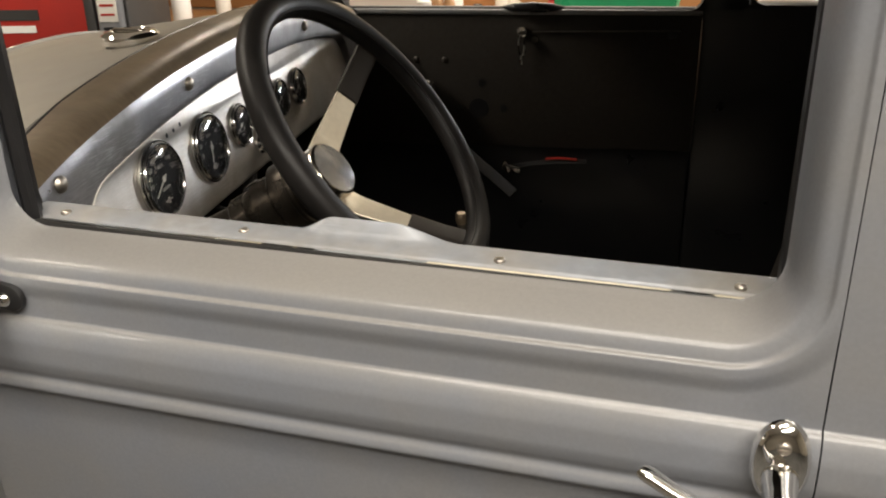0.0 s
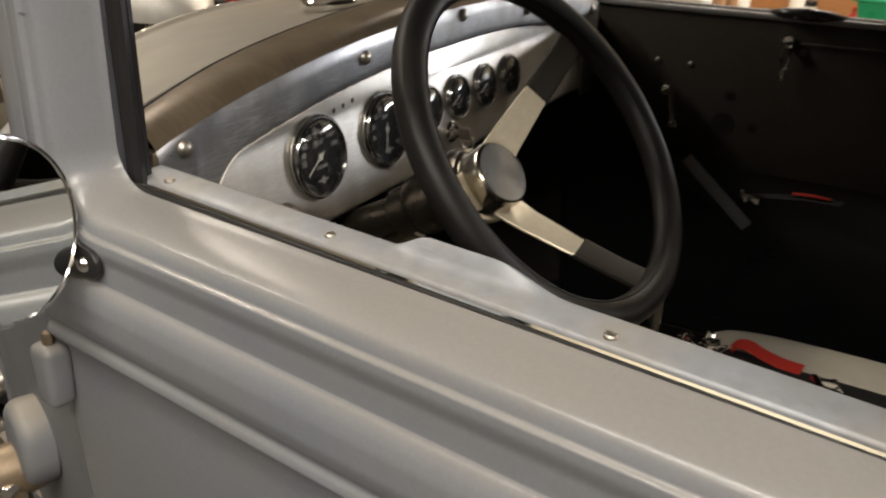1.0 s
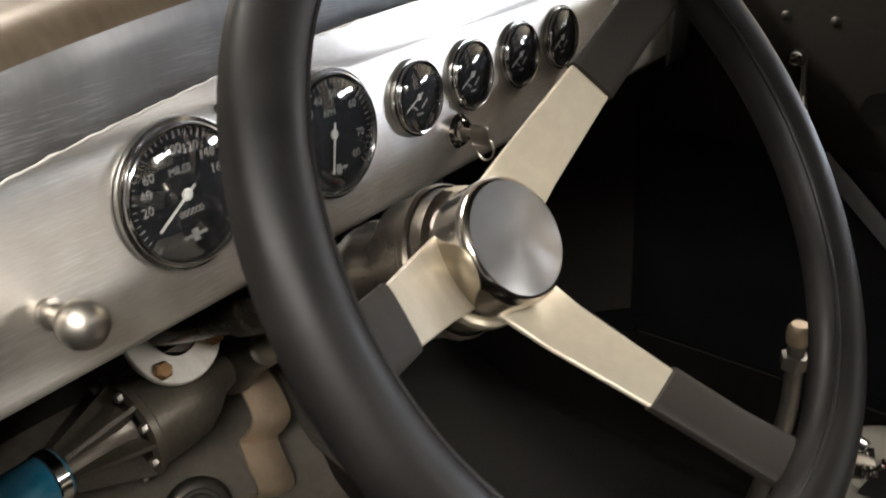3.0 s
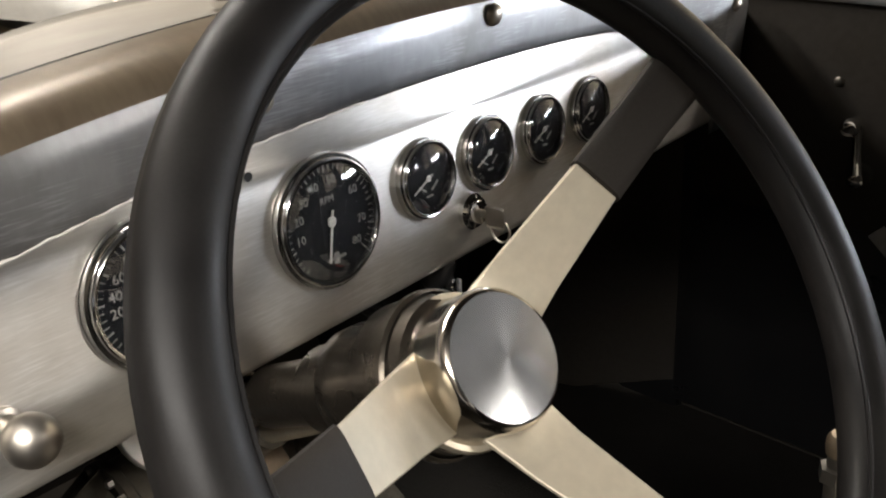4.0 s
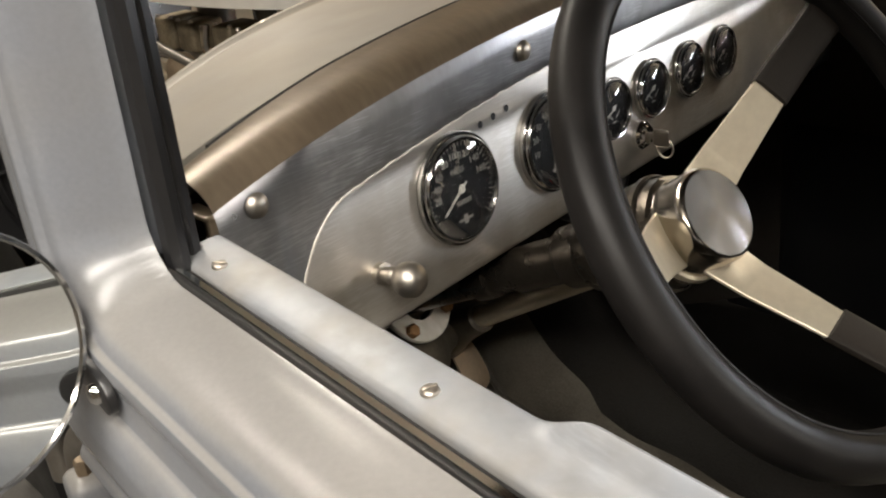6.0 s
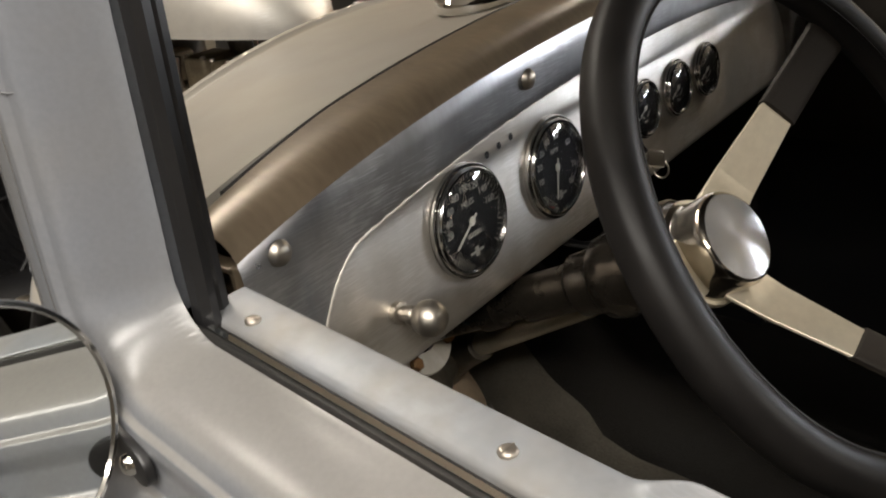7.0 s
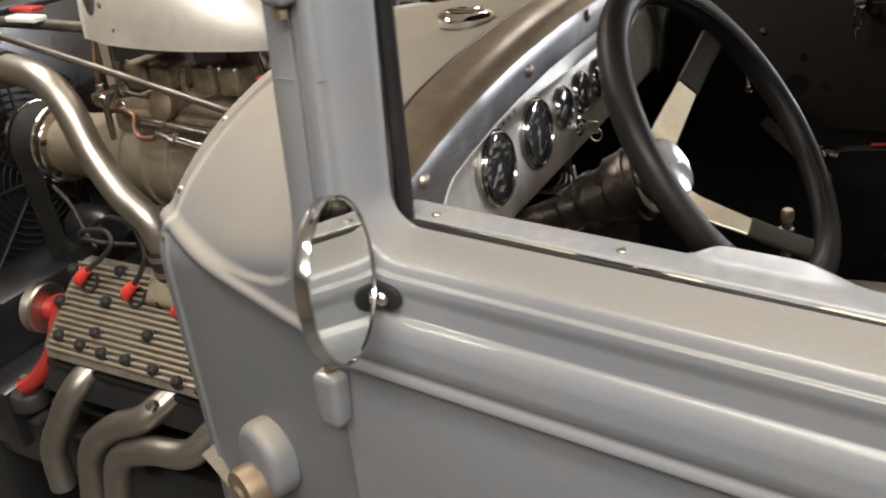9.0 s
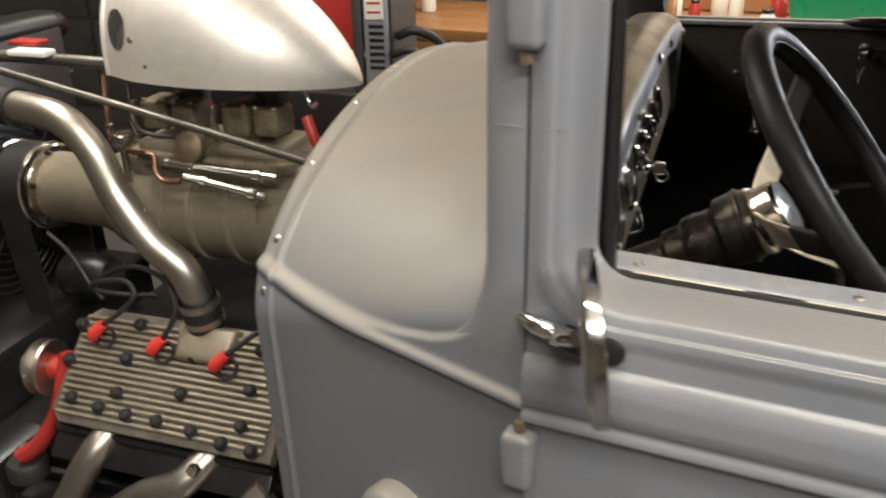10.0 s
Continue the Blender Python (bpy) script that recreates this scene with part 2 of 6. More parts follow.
BUFFED = mat("buffed_bright_metal", (0.55, 0.505, 0.44), 0.17, 1.0, 0.08, 200, 0.4, 30, (0.45, 0.39, 0.31), rough_var=0.08)
SPUN = mat("spun_aluminium", (0.62, 0.62, 0.62), 0.20, 0.85, 0.05, 200, 0.2, 30, rough_var=0.04, aniso=0.55)
SPOKE = mat("satin_spoke_aluminium", (0.66, 0.60, 0.47), 0.42, 0.5, 0.10, 150, 0.6, 22, (0.58, 0.49, 0.36), 0.00005)
SLEEVE = mat("worn_brown_black_vinyl", (0.021, 0.0175, 0.0145), 0.55, 0.0, 0.3, 700, 0.4, 30, (0.032, 0.027, 0.022), 0.00006, bump_scale=900, spec=0.25)
VINYL = mat("black_vinyl", (0.0080, 0.0073, 0.0070), 0.48, 0.0, 0.3, 700, 0.4, 30, (0.018, 0.0155, 0.0135), 0.00006, bump_scale=900, spec=0.2)
RUBBER = mat("black_rubber", (0.012, 0.012, 0.012), 0.55, 0.0, 0.5, 400, 0.6, 20, (0.030, 0.026, 0.022), 0.0002)
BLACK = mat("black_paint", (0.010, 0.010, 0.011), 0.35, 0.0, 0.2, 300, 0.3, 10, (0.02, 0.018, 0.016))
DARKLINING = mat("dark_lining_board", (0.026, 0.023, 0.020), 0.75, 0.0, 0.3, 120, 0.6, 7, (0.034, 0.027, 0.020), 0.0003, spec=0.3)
DIAL = mat("black_dial", (0.0035, 0.0035, 0.004), 0.75, 0.0, 0.1, 300, spec=0.1)
INK = mat("pale_dial_ink", (0.30, 0.285, 0.25), 0.6, 0.0, 0.1, 400)
DULLINK = mat('faded_dial_print', (0.135, 0.128, 0.112), 0.6, 0.0, 0.1, 400)
GLASSEDGE = mat("polished_glass_edge", (0.86, 0.88, 0.86), 0.07, 1.0, 0.05, 40, 0.2, 9, (0.66, 0.68, 0.65), rough_var=0.02)
GLASS = glass("clear_gauge_glass")
CAST = mat("cast_aluminium", (0.32, 0.28, 0.21), 0.50, 0.5, 0.3, 260, 0.6, 14, (0.25, 0.205, 0.14), 0.0004)
GRIMY = mat("grimy_head_casting", (0.20, 0.18, 0.145), 0.6, 0.4, 0.4, 220, 0.9, 26, (0.075, 0.062, 0.045), 0.0006)
HOUSING = mat("brown_grimy_casting", (0.125, 0.108, 0.082), 0.42, 0.5, 0.3, 260, 0.8, 20, (0.070, 0.058, 0.042), 0.0003)
CASTGREY = mat("grey_casting", (0.15, 0.138, 0.12), 0.42, 0.7, 0.25, 300, 0.7, 18, (0.06, 0.052, 0.042), 0.0002)
DARKMETAL = mat("dark_grimy_metal", (0.080, 0.068, 0.054), 0.30, 0.8, 0.25, 300, 0.7, 22, (0.050, 0.042, 0.032), 0.0002)
COPPER = mat("tarnished_copper", (0.23, 0.135, 0.09), 0.48, 0.8, 0.2, 300, 0.5, 25, (0.18, 0.09, 0.05), 0.0001)
COPPERY = mat("coppery_bare_steel", (0.78, 0.62, 0.44), 0.36, 0.55, 0.12, 150, 0.5, 14, (0.55, 0.40, 0.26), 0.0001)
BRASSY = mat("stained_brassy_casting", (0.25, 0.205, 0.135), 0.55, 0.4, 0.4, 220, 0.9, 34, (0.07, 0.055, 0.035), 0.0008)
BRONZE = mat("dull_bronze", (0.26, 0.20, 0.135), 0.5, 0.6, 0.2, 300, 0.6, 25, (0.13, 0.095, 0.06), 0.0002)
STAINED = mat("brown_stained_steel", (0.190, 0.150, 0.102), 0.37, 0.35, 0.25, 60, 0.95, 8, (0.070, 0.049, 0.031), 0.00012, (1, 3, 1), rough_var=0.12)
ALUMINIUM = mat("buffed_aluminium", (0.80, 0.77, 0.71), 0.50, 0.70, 0.10, 60, 0.75, 9, (0.58, 0.53, 0.45), 0.00012, rough_var=0.1, scratch=0.3, scratch_turn=15)
STAINLESS = mat("satin_stainless_tube", (0.50, 0.465, 0.41), 0.43, 1.0, 0.08, 120, 0.5, 9, (0.34, 0.29, 0.23), 0.00004)
HEADER = mat("heat_dulled_steel_tube", (0.34, 0.315, 0.28), 0.38, 0.9, 0.10, 120, 0.6, 12, (0.22, 0.19, 0.155), 0.00006)
RED = mat("red_enamel", (0.36, 0.030, 0.022), 0.4, 0.0, 0.15, 200, 0.4, 14, (0.30, 0.02, 0.015), 0.0001)
REDCLOTH = mat("red_webbing", (0.66, 0.045, 0.030), 0.7, 0.0, 0.2, 900, 0.3, 20, (0.5, 0.02, 0.015), 0.0003)
TAN = mat("tan_vinyl_upholstery", (0.68, 0.635, 0.54), 0.46, 0.0, 0.1, 500, 0.4, 10, (0.42, 0.38, 0.31), 0.0003, bump_scale=700)
WEB = mat("black_webbing", (0.012, 0.012, 0.012), 0.7, 0.0, 0.4, 900, bump=0.0004)
RUST = mat("rusty_brass", (0.42, 0.25, 0.12), 0.45, 0.7, 0.25, 400, 0.6, 60, (0.2, 0.09, 0.04), 0.0003)
BLUE = mat("blue_foil_can", (0.02, 0.25, 0.42), 0.25, 0.3, 0.1, 300, 0.3, 40, (0.5, 0.6, 0.65))
CONCRETE = mat("garage_concrete", (0.13, 0.125, 0.115), 0.7, 0.0, 0.2, 150, 0.7, 2.5, (0.07, 0.066, 0.06), 0.0006)
PLASTER = mat("cream_wall_paint", (0.55, 0.49, 0.39), 0.8, 0.0, 0.06, 60, 0.3, 1.5, (0.45, 0.39, 0.29), 0.0003)
CEILING = mat("white_ceiling_paint", (0.70, 0.67, 0.60), 0.85, 0.0, 0.05, 60, 0.3, 1.5, (0.6, 0.55, 0.47))
WOOD = mat("varnished_pine", (0.36, 0.18, 0.07), 0.45, 0.0, 0.25, 30, 0.4, 5, (0.22, 0.10, 0.035), 0.0003, (1, 14, 14))
WHITE = mat("white_plastic", (0.75, 0.74, 0.70), 0.45, 0.0, 0.05, 200, 0.2, 12, (0.6, 0.57, 0.5))
GREEN = mat("green_plastic", (0.03, 0.42, 0.20), 0.35, 0.0, 0.08, 200, 0.3, 12, (0.02, 0.25, 0.12))
AGED = mat("aged_bright_rim", (0.60, 0.595, 0.585), 0.13, 1.0, 0.08, 200, 0.5, 40, (0.40, 0.385, 0.36), rough_var=0.05)
MIRROR = mat("mirror_silvering", (0.86, 0.88, 0.86), 0.015, 1.0, rough_var=0.005)
CARPET = mat("dark_floor_and_tunnel_shade", (0.0105, 0.0095, 0.0082), 0.85, 0.0, 0.5, 400, 0.6, 9, (0.014, 0.012, 0.0095), 0.0012, spec=0.2)
BOARD = mat("greyish_floor_board", (0.25, 0.22, 0.175), 0.7, 0.0, 0.25, 90, 0.6, 9, (0.16, 0.135, 0.105), 0.0005)
FELT = mat('dusty_grey_felt', (0.110, 0.098, 0.077), 0.9, 0.0, 0.3, 300, 0.6, 14, (0.060, 0.052, 0.040), 0.0012)
DARKSTEEL = mat("dark_cabinet_steel", (0.030, 0.029, 0.028), 0.5, 0.0, 0.2, 120, 0.5, 6, (0.05, 0.045, 0.04))
GREYPLASTIC = mat("grey_plastic", (0.16, 0.16, 0.165), 0.5, 0.0, 0.15, 200, 0.3, 10, (0.25, 0.24, 0.22))

# ---- door and body side ----
VC = 0.585  # the middle of the car
use(WORLD)
X0, X1, Z0, Z1, RC = -0.030, 0.592, 1.096, 1.52, 0.034
SLANT = 0.027
DOOR_EDGE = eased([-0.02, 0.0, 0.004, 0.008, 0.0115, 0.0138, 0.0175, 0.0215, 0.0235, 0.0243, 0.0253, 0.0261, 0.031, 0.046, 0.06, 3.0], [-0.018, -0.0235, -0.0395, -0.0545, -0.0635, -0.0668, -0.0686, -0.0696, -0.0700, -0.0708, -0.0728, -0.0738, -0.0740, -0.0715, -0.0715, -0.0715])
BELT = eased([0.30, 0.60, 0.90, 0.955, 0.9610, 0.9640, 0.9690, 0.9740, 0.9775, 0.9800, 0.986, 0.998, 1.012, 1.022, 1.029, 1.0322, 1.0335, 1.04, 1.1, 3.0], [0.055, 0.022, 0.0020, 0.0005, -0.0005, -0.0060, -0.0095, -0.0085, -0.0065, -0.0060, -0.0085, -0.0107, -0.0105, -0.0086, -0.0055, -0.0028, -0.0002, 0.0, 0.0, 0.0])


def opening_distance(x, z):
    cx, cz, hx, hz = (X0 + X1) / 2, (Z0 + Z1) / 2, (X1 - X0) / 2 - RC, (Z1 - Z0) / 2 - RC
    qx, qz = np.abs(x - cx) - hx, np.abs(z - cz) - hz
    return np.hypot(np.maximum(qx, 0), np.maximum(qz, 0)) + np.minimum(np.maximum(qx, qz), 0) - RC


def side_y(x, z, window=True):
    y = BELT(z) + SLANT * x
    return y + (DOOR_EDGE(opening_distance(x, z)) if window else -0.0715)


def steps(*spans):
    """Values from start to end by step for each span, joined."""
    out = []
    for a, b, h in spans:
        n = max(1, round((b - a) / h))
        out += [a + (b - a) * k / n for k in range(n)]
    return np.array(out + [spans[-1][1]])


def side_panel(xs, zs, window=True):
    gx, gz = np.meshgrid(xs, zs, indexing="ij")
    if window:
        for _ in range(4):
            d = opening_distance(gx, gz)
            e = 1e-5
            nx = (opening_distance(gx + e, gz) - d) / e
            nz = (opening_distance(gx, gz + e) - d) / e
            near = (d < 0) & (d > -0.0035)
            gx, gz = np.where(near, gx - d * nx, gx), np.where(near, gz - d * nz, gz)
        d = opening_distance(gx, gz)
    gy = side_y(gx, gz, window)
    rows = [[(gx[i, j], gy[i, j], gz[i, j]) for j in range(gx.shape[1])] for i in range(gx.shape[0])]
    keep = (lambda i, j: d[i:i + 2, j:j + 2].min() > -2e-4) if window else None
    me = sheet(rows, keep)
    bm = bmesh.new()
    bm.from_mesh(me)
    bpy.data.meshes.remove(me)
    bmesh.ops.delete(bm, geom=[v for v in bm.verts if not v.link_faces], context="VERTS")
    # the edges turn inwards, so that the sheet shows its fold
    edge = [e for e in bm.edges if e.is_boundary]
    r = bmesh.ops.extrude_edge_only(bm, edges=edge)
    for v in r["geom"]:
        if isinstance(v, bmesh.types.BMVert):
            x, z = v.co.x, v.co.z
            if window and abs(opening_distance(x, z)) < 0.001:
                cx, cz = min(max(x, X0 + RC), X1 - RC), min(max(z, Z0 + RC), Z1 - RC)
                n = Vector((x - cx, 0, z - cz)).normalized()
                v.co += 0.012 * n + Vector((0, 0.003, 0))
            else:
                v.co.y += 0.012
    return bm


coupe = thing("hot_rod_coupe", "unpainted grey primered hot rod coupe with its window down", "car", (0.2, VC, 0.0))
xs = steps((-0.0735, -0.064, 0.0022), (-0.064, -0.052, 0.0009), (-0.052, 0.02, 0.0022), (0.02, 0.54, 0.02), (0.54, 0.592, 0.0022), (0.592, 0.614, 0.0022), (0.614, 0.6235, 0.0009))
zs = steps((0.35, 0.93, 0.03), (0.93, 1.062, 0.0013), (1.062, 1.074, 0.0006), (1.074, 1.096, 0.0013), (1.096, 1.15, 0.0022), (1.15, 1.52, 0.02), (1.52, 1.56, 0.004))
door = part("car_door", side_panel(xs, zs), PRIMER, coupe, "grey primered steel door with a swage line", sharp=60)

# the sill rail inside the opening, with a raised hump
def rail_rows():
    rows = []
    for x in steps((-0.034, 0.21, 0.01), (0.21, 0.36, 0.004), (0.36, 0.594, 0.01)):
        h = 0.0
        if 0.218 < x < 0.356:
            h = min(1, (x - 0.218) / 0.032) * min(1, (0.356 - x) / 0.056)
            h = 0.0125 * (3 * h * h - 2 * h ** 3)
        s = 0.034 * x + 0.004
        z = 1.1003 - 0.010 * x
        rows.append([(x, y + s, z + dz) for y, dz in [(-0.0135, -0.03), (-0.0135, -0.005), (-0.0128, -0.0028), (-0.0105, -0.0015), (0.000, 0.0), (0.0052, 0.0010 + 0.06 * h), (0.0090, 0.0012 + 0.35 * h), (0.0124, 0.0014 + 0.92 * h), (0.0138, 0.0014 + h), (0.0153, 0.0008 + h), (0.0162, -0.002 + 0.9 * h), (0.0160, -0.05)]])
    return rows


part("sill_rail", sheet(rail_rows()), SHEET_STEEL, door, "bare grey metal garnish rail along the window sill", sharp=50)
screw_bm = lathe([(0, 0.0012), (0.0022, 0.0013), (0.0038, 0.0008), (0.0045, -0.0002), (0.0045, -0.003)], 16)
box(0.0080, 0.0010, 0.0006, (0, 0, 0.0013), 0, screw_bm)
screw_mesh = None
for x, y in ((0.001, 0.0), (0.1745, 0.0085), (0.393, 0.0125), (0.567, 0.0175)):
    at = pose(x, y, 1.1008 - 0.010 * x, 0, 0, 40 + 300 * x)
    ob = part("screw", screw_bm if screw_mesh is None else screw_mesh, STAINLESS, door, "slotted nickel screw" if screw_mesh is None else "", at=at)
    screw_mesh = ob.data
# the top edge of the lowered glass stands in the slot
part("window_glass", box(0.595, 0.0040, 0.10, (0.284, -0.0237 + SLANT * 0.284, 1.0478), 0, turn=pose(0, 0, 0, -7, 0.51, math.degrees(SLANT)), seg=1), GLASSEDGE, door, "bright polished edge of the lowered window glass")
felt = bmesh.new()
box(0.61, 0.0036, 0.03, (0.285, -0.0121 + SLANT * 0.285, 1.0782), 0.001, felt, pose(0, 0, 0, 0, 0.51, math.degrees(SLANT)))
box(0.61, 0.0030, 0.03, (0.285, -0.0214 + SLANT * 0.285, 1.0822), 0.0008, felt, pose(0, 0, 0, 0, 0.51, math.degrees(SLANT)))
part("run_channel", felt, RUBBER, door, "dark felt glass channel")
strip = tube([(-0.022, -0.014, 1.09), (-0.024, -0.014, 1.16), (-0.027, -0.014, 1.30), (-0.03, -0.014, 1.55)], 0.0075, 8, 4)
strip = join(strip, tube([(-0.030, -0.003, 1.092), (-0.032, -0.003, 1.16), (-0.035, -0.003, 1.30), (-0.038, -0.003, 1.55)], 0.0065, 8, 4))
part("weatherstrip", strip, BLACK, door, "black rubber weatherstrip up the front window post")
strip = tube([(0.594, 0.000, 1.09), (0.595, 0.000, 1.30), (0.596, 0.000, 1.55)], 0.006, 8, 4)
part("weatherstrip", strip, BLACK, door)
inner = bmesh.new()
box(0.68, 0.012, 0.62, (0.275, 0.030, 0.735), 0.004, inner, pose(0, 0, 0, 0, 0, 1.6))
part("inner_panel", inner, DARKLINING, door, "dark inner trim board")

# outside handle
use(pose(0.600, -0.0735, 1.018, 0, 0, 2))
rose = moved(lathe([(0, 0.010), (0.010, 0.0098), (0.0145, 0.008), (0.0175, 0.004), (0.0185, 0.0)], 28), Matrix.Diagonal((1, 1.7, 1, 1)))
part("door_handle", moved(rose, pose(0, 0, 0, 90, 0, 0)), CHROME, door, "chrome lever handle on an oval rose")
post = tube([(0, -0.004, -0.006), (0, -0.022, -0.010), (0.0, -0.040, -0.014), (-0.004, -0.050, -0.017)], [0.012, 0.0105, 0.010, 0.0105], 16)
part("handle_post", post, CHROME, door)
lever = tube([(0.002, -0.050, -0.018), (-0.018, -0.054, -0.015), (-0.048, -0.052, -0.005), (-0.078, -0.044, 0.006), (-0.083, -0.042, 0.008)], [0.0085, 0.0075, 0.0062, 0.0066, 0.005], 14, flat=0.75)
part("handle_lever", lever, CHROME, door)
part("screw", screw_mesh, None, door, at=pose(0, -0.0105, 0.016, 90, 0, 0))
use(WORLD)

# ---- body behind the door, A post, cowl ----
body = coupe
part("quarter_panel", side_panel(steps((0.6246, 0.67, 0.006), (0.67, 1.5, 0.06)), zs, False), PRIMER, body, "plain primered rear quarter panel", sharp=60)
gap = bmesh.new()
box(0.016, 0.006, 1.2, (0.6255, -0.034, 0.95), 0, gap)
part("rear_jamb", gap, BLACK, body, "dark jamb in the door gap")
gap = box(0.03, 0.006, 1.2, (-0.0755, -0.054, 0.95))
part("front_jamb", gap, BLACK, body)
part("roof_skin", box(1.56, 1.26, 0.05, (0.66, 0.66, 1.63), 0.024, seg=4, turn=pose(0, 0, 0, 0, 0, 8)), PRIMER, body, "plain primered roof")
def holed(t, width, z0, z1, w, h0, h1, at):
    """An upright wall across y, from z0 to z1, with a window from h0 to h1."""
    bm = None
    for y, sy, za, zb in ((0, width, z0, h0), (0, width, h1, z1), ((w + width) / 4, (width - w) / 2, h0, h1), (-(w + width) / 4, (width - w) / 2, h0, h1)):
        bm = box(t, sy, zb - za, (0, y, (za + zb) / 2), 0.0, bm)
    return moved(bm, at)


# assumed opening, cut so the added back lamp reaches the dash
part("back_panel", holed(0.03, 1.24, 0.47, 1.61, 0.86, 1.20, 1.47, pose(1.24, 0.76, 0, 0, 0, 8)), PRIMER, body, "unseen primered back panel, opened to let light in")
rearpost = bmesh.new()
box(0.12, 0.06, 1.1, (0.662, 0.005, 1.0), 0.006, rearpost)
part("lock_post", rearpost, BLACK, body, "black painted inside of the lock post")

use(CAR)


def cowl_shape(u):
    """Half width, height of the shoulder and rise of the crown at a station of the cowl."""
    t = min(max((u + 0.42) / 0.36, -0.1), 1.2)
    return 0.485 + 0.135 * (t ** 0.85 if t > 0 else t), 0.94 + 0.123 * t, 0.196 - 0.079 * t


EDGE = [Vector(p) for p in ((-0.47, 1.002), (-0.39, 1.003), (-0.33, 1.0035), (-0.27, 1.003), (-0.225, 1.006), (-0.185, 1.013), (-0.16, 1.023), (-0.140, 1.038), (-0.126, 1.062), (-0.118, 1.09), (-0.1165, 1.12), (-0.1165, 1.7))]


def raised(x, z):
    """How far the swept band below the upper cowl panel stands proud at a place of the side."""
    best, sign = 9.0, 1
    p = Vector((x, z))
    for a, b in zip(EDGE, EDGE[1:]):
        d = b - a
        t = min(max((p - a).dot(d) / d.dot(d), 0), 1)
        q = a + t * d
        if (p - q).length < best:
            best, sign = (p - q).length, 1 if d.cross(p - a) < 0 else -1
    t = min(max((sign * best + 0.004) / 0.008, 0), 1)
    return t * t * (3 - 2 * t)


BEAD_Z = eased([-0.45, -0.39, -0.30, -0.19, -0.10, -0.05, 0.2], [0.999, 0.996, 0.992, 0.987, 0.981, 0.977, 0.977])
COWL_BEAD = eased([-0.5, -0.02, -0.0085, -0.0055, 0.0, 0.0045, 0.008, 0.012, 0.05], [-0.012, 0, 0.0005, 0.0055, 0.0088, 0.0075, 0.0028, 0.001, 0.0])


def cowl_point(u, s, side=1, out=0.0):
    """s below 0: metres down the side under the shoulder; 0 to 1: from the shoulder to the middle of the crown."""
    a, zb, h = cowl_shape(u)
    th = max(s, 0) * math.pi / 2
    z = zb + min(s, 0) + h * math.sin(th)
    x = u - 0.139 * (VC - a) if s <= 0.6 else u
    bead = float(BEAD_Z(u))
    o = out - 0.001 + (0.0065 * raised(x - 0.004, z) if s < 0.6 else 0) + (float(COWL_BEAD(z - bead)) if s <= 0.3 else 0)
    return Vector((u, VC - side * (a + o) * math.cos(th), zb + min(s, 0) + (h + o) * math.sin(th)))


us = list(steps((-0.440, -0.405, 0.004), (-0.405, -0.085, 0.003)))
ss = list(-steps((0.0015, 0.135, 0.0016), (0.135, 0.55, 0.03)))[::-1] + list(np.linspace(0, 0.3, 30)) + list(np.linspace(0.32, 1, 22))


def flange(u):
    return np.interp(u, [-0.45, -0.437, -0.432, -0.413, -0.409, -0.403, 0], [-0.006, -0.001, 0.0035, 0.0040, 0.0055, 0.0, 0.0])


rows = []
for u in us:
    left = [cowl_point(u, s, 1, flange(u)) for s in ss]
    right = [cowl_point(u, s, -1, flange(u)) for s in ss[::-1]]
    sink = 0.009 * min(max((u + 0.112) / 0.008, 0), 1)
    rows.append([p - Vector((0, 0, sink * min(max(1 - abs(p.y - VC) / 0.57, 0) * 8, 1))) for p in left + right[1:]])
cowl = part("cowl", sheet(rows), DUSTY, body, "dusty grey cowl with a swage line", sharp=50)
# firewall behind the engine
fw = bmesh.new()
edge = [cowl_point(-0.428, s, 1) for s in ss[::4]] + [cowl_point(-0.428, s, -1) for s in ss[::-4]]
for a, b in zip(edge, edge[1:]):
    fw.faces.new([fw.verts.new(p) for p in (a, b, Vector((-0.428, VC, 0.75)))])
bmesh.ops.remove_doubles(fw, verts=fw.verts, dist=1e-5)
part("firewall", fw, PRIMER, body)
# dark inner sheet added so the cowl's grey inside looks shaded
rows = []
for u in steps((-0.425, -0.09, 0.02)):
    side_rows = [s for s in ss if s <= 0][::6] + list(np.linspace(0.02, 1, 16))
    rows.append([cowl_point(u, s, 1, -0.014) for s in side_rows] + [cowl_point(u, s, -1, -0.014) for s in side_rows[::-1][1:]])
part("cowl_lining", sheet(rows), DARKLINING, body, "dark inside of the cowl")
rivet_bm = lathe([(0, 0.0028), (0.003, 0.0026), (0.0055, 0.0014), (0.0066, 0.0)], 14)
rivet_mesh = None
spots = [(-0.420, s) for s in (0.115, 0.276, 0.51, 0.737, 0.90, 0.935, 0.97)] + [(-0.421, s) for s in (-0.17, -0.30)]
for u, s in spots:
    p, q = cowl_point(u, s, 1, 0.0025), cowl_point(u, s, 1, 0.02)
    ob = part("rivet", rivet_bm if rivet_mesh is None else rivet_mesh, STAINLESS, cowl, at=along(p, q if s > 0 else p + Vector((0, -0.02, 0))))
    rivet_mesh = ob.data
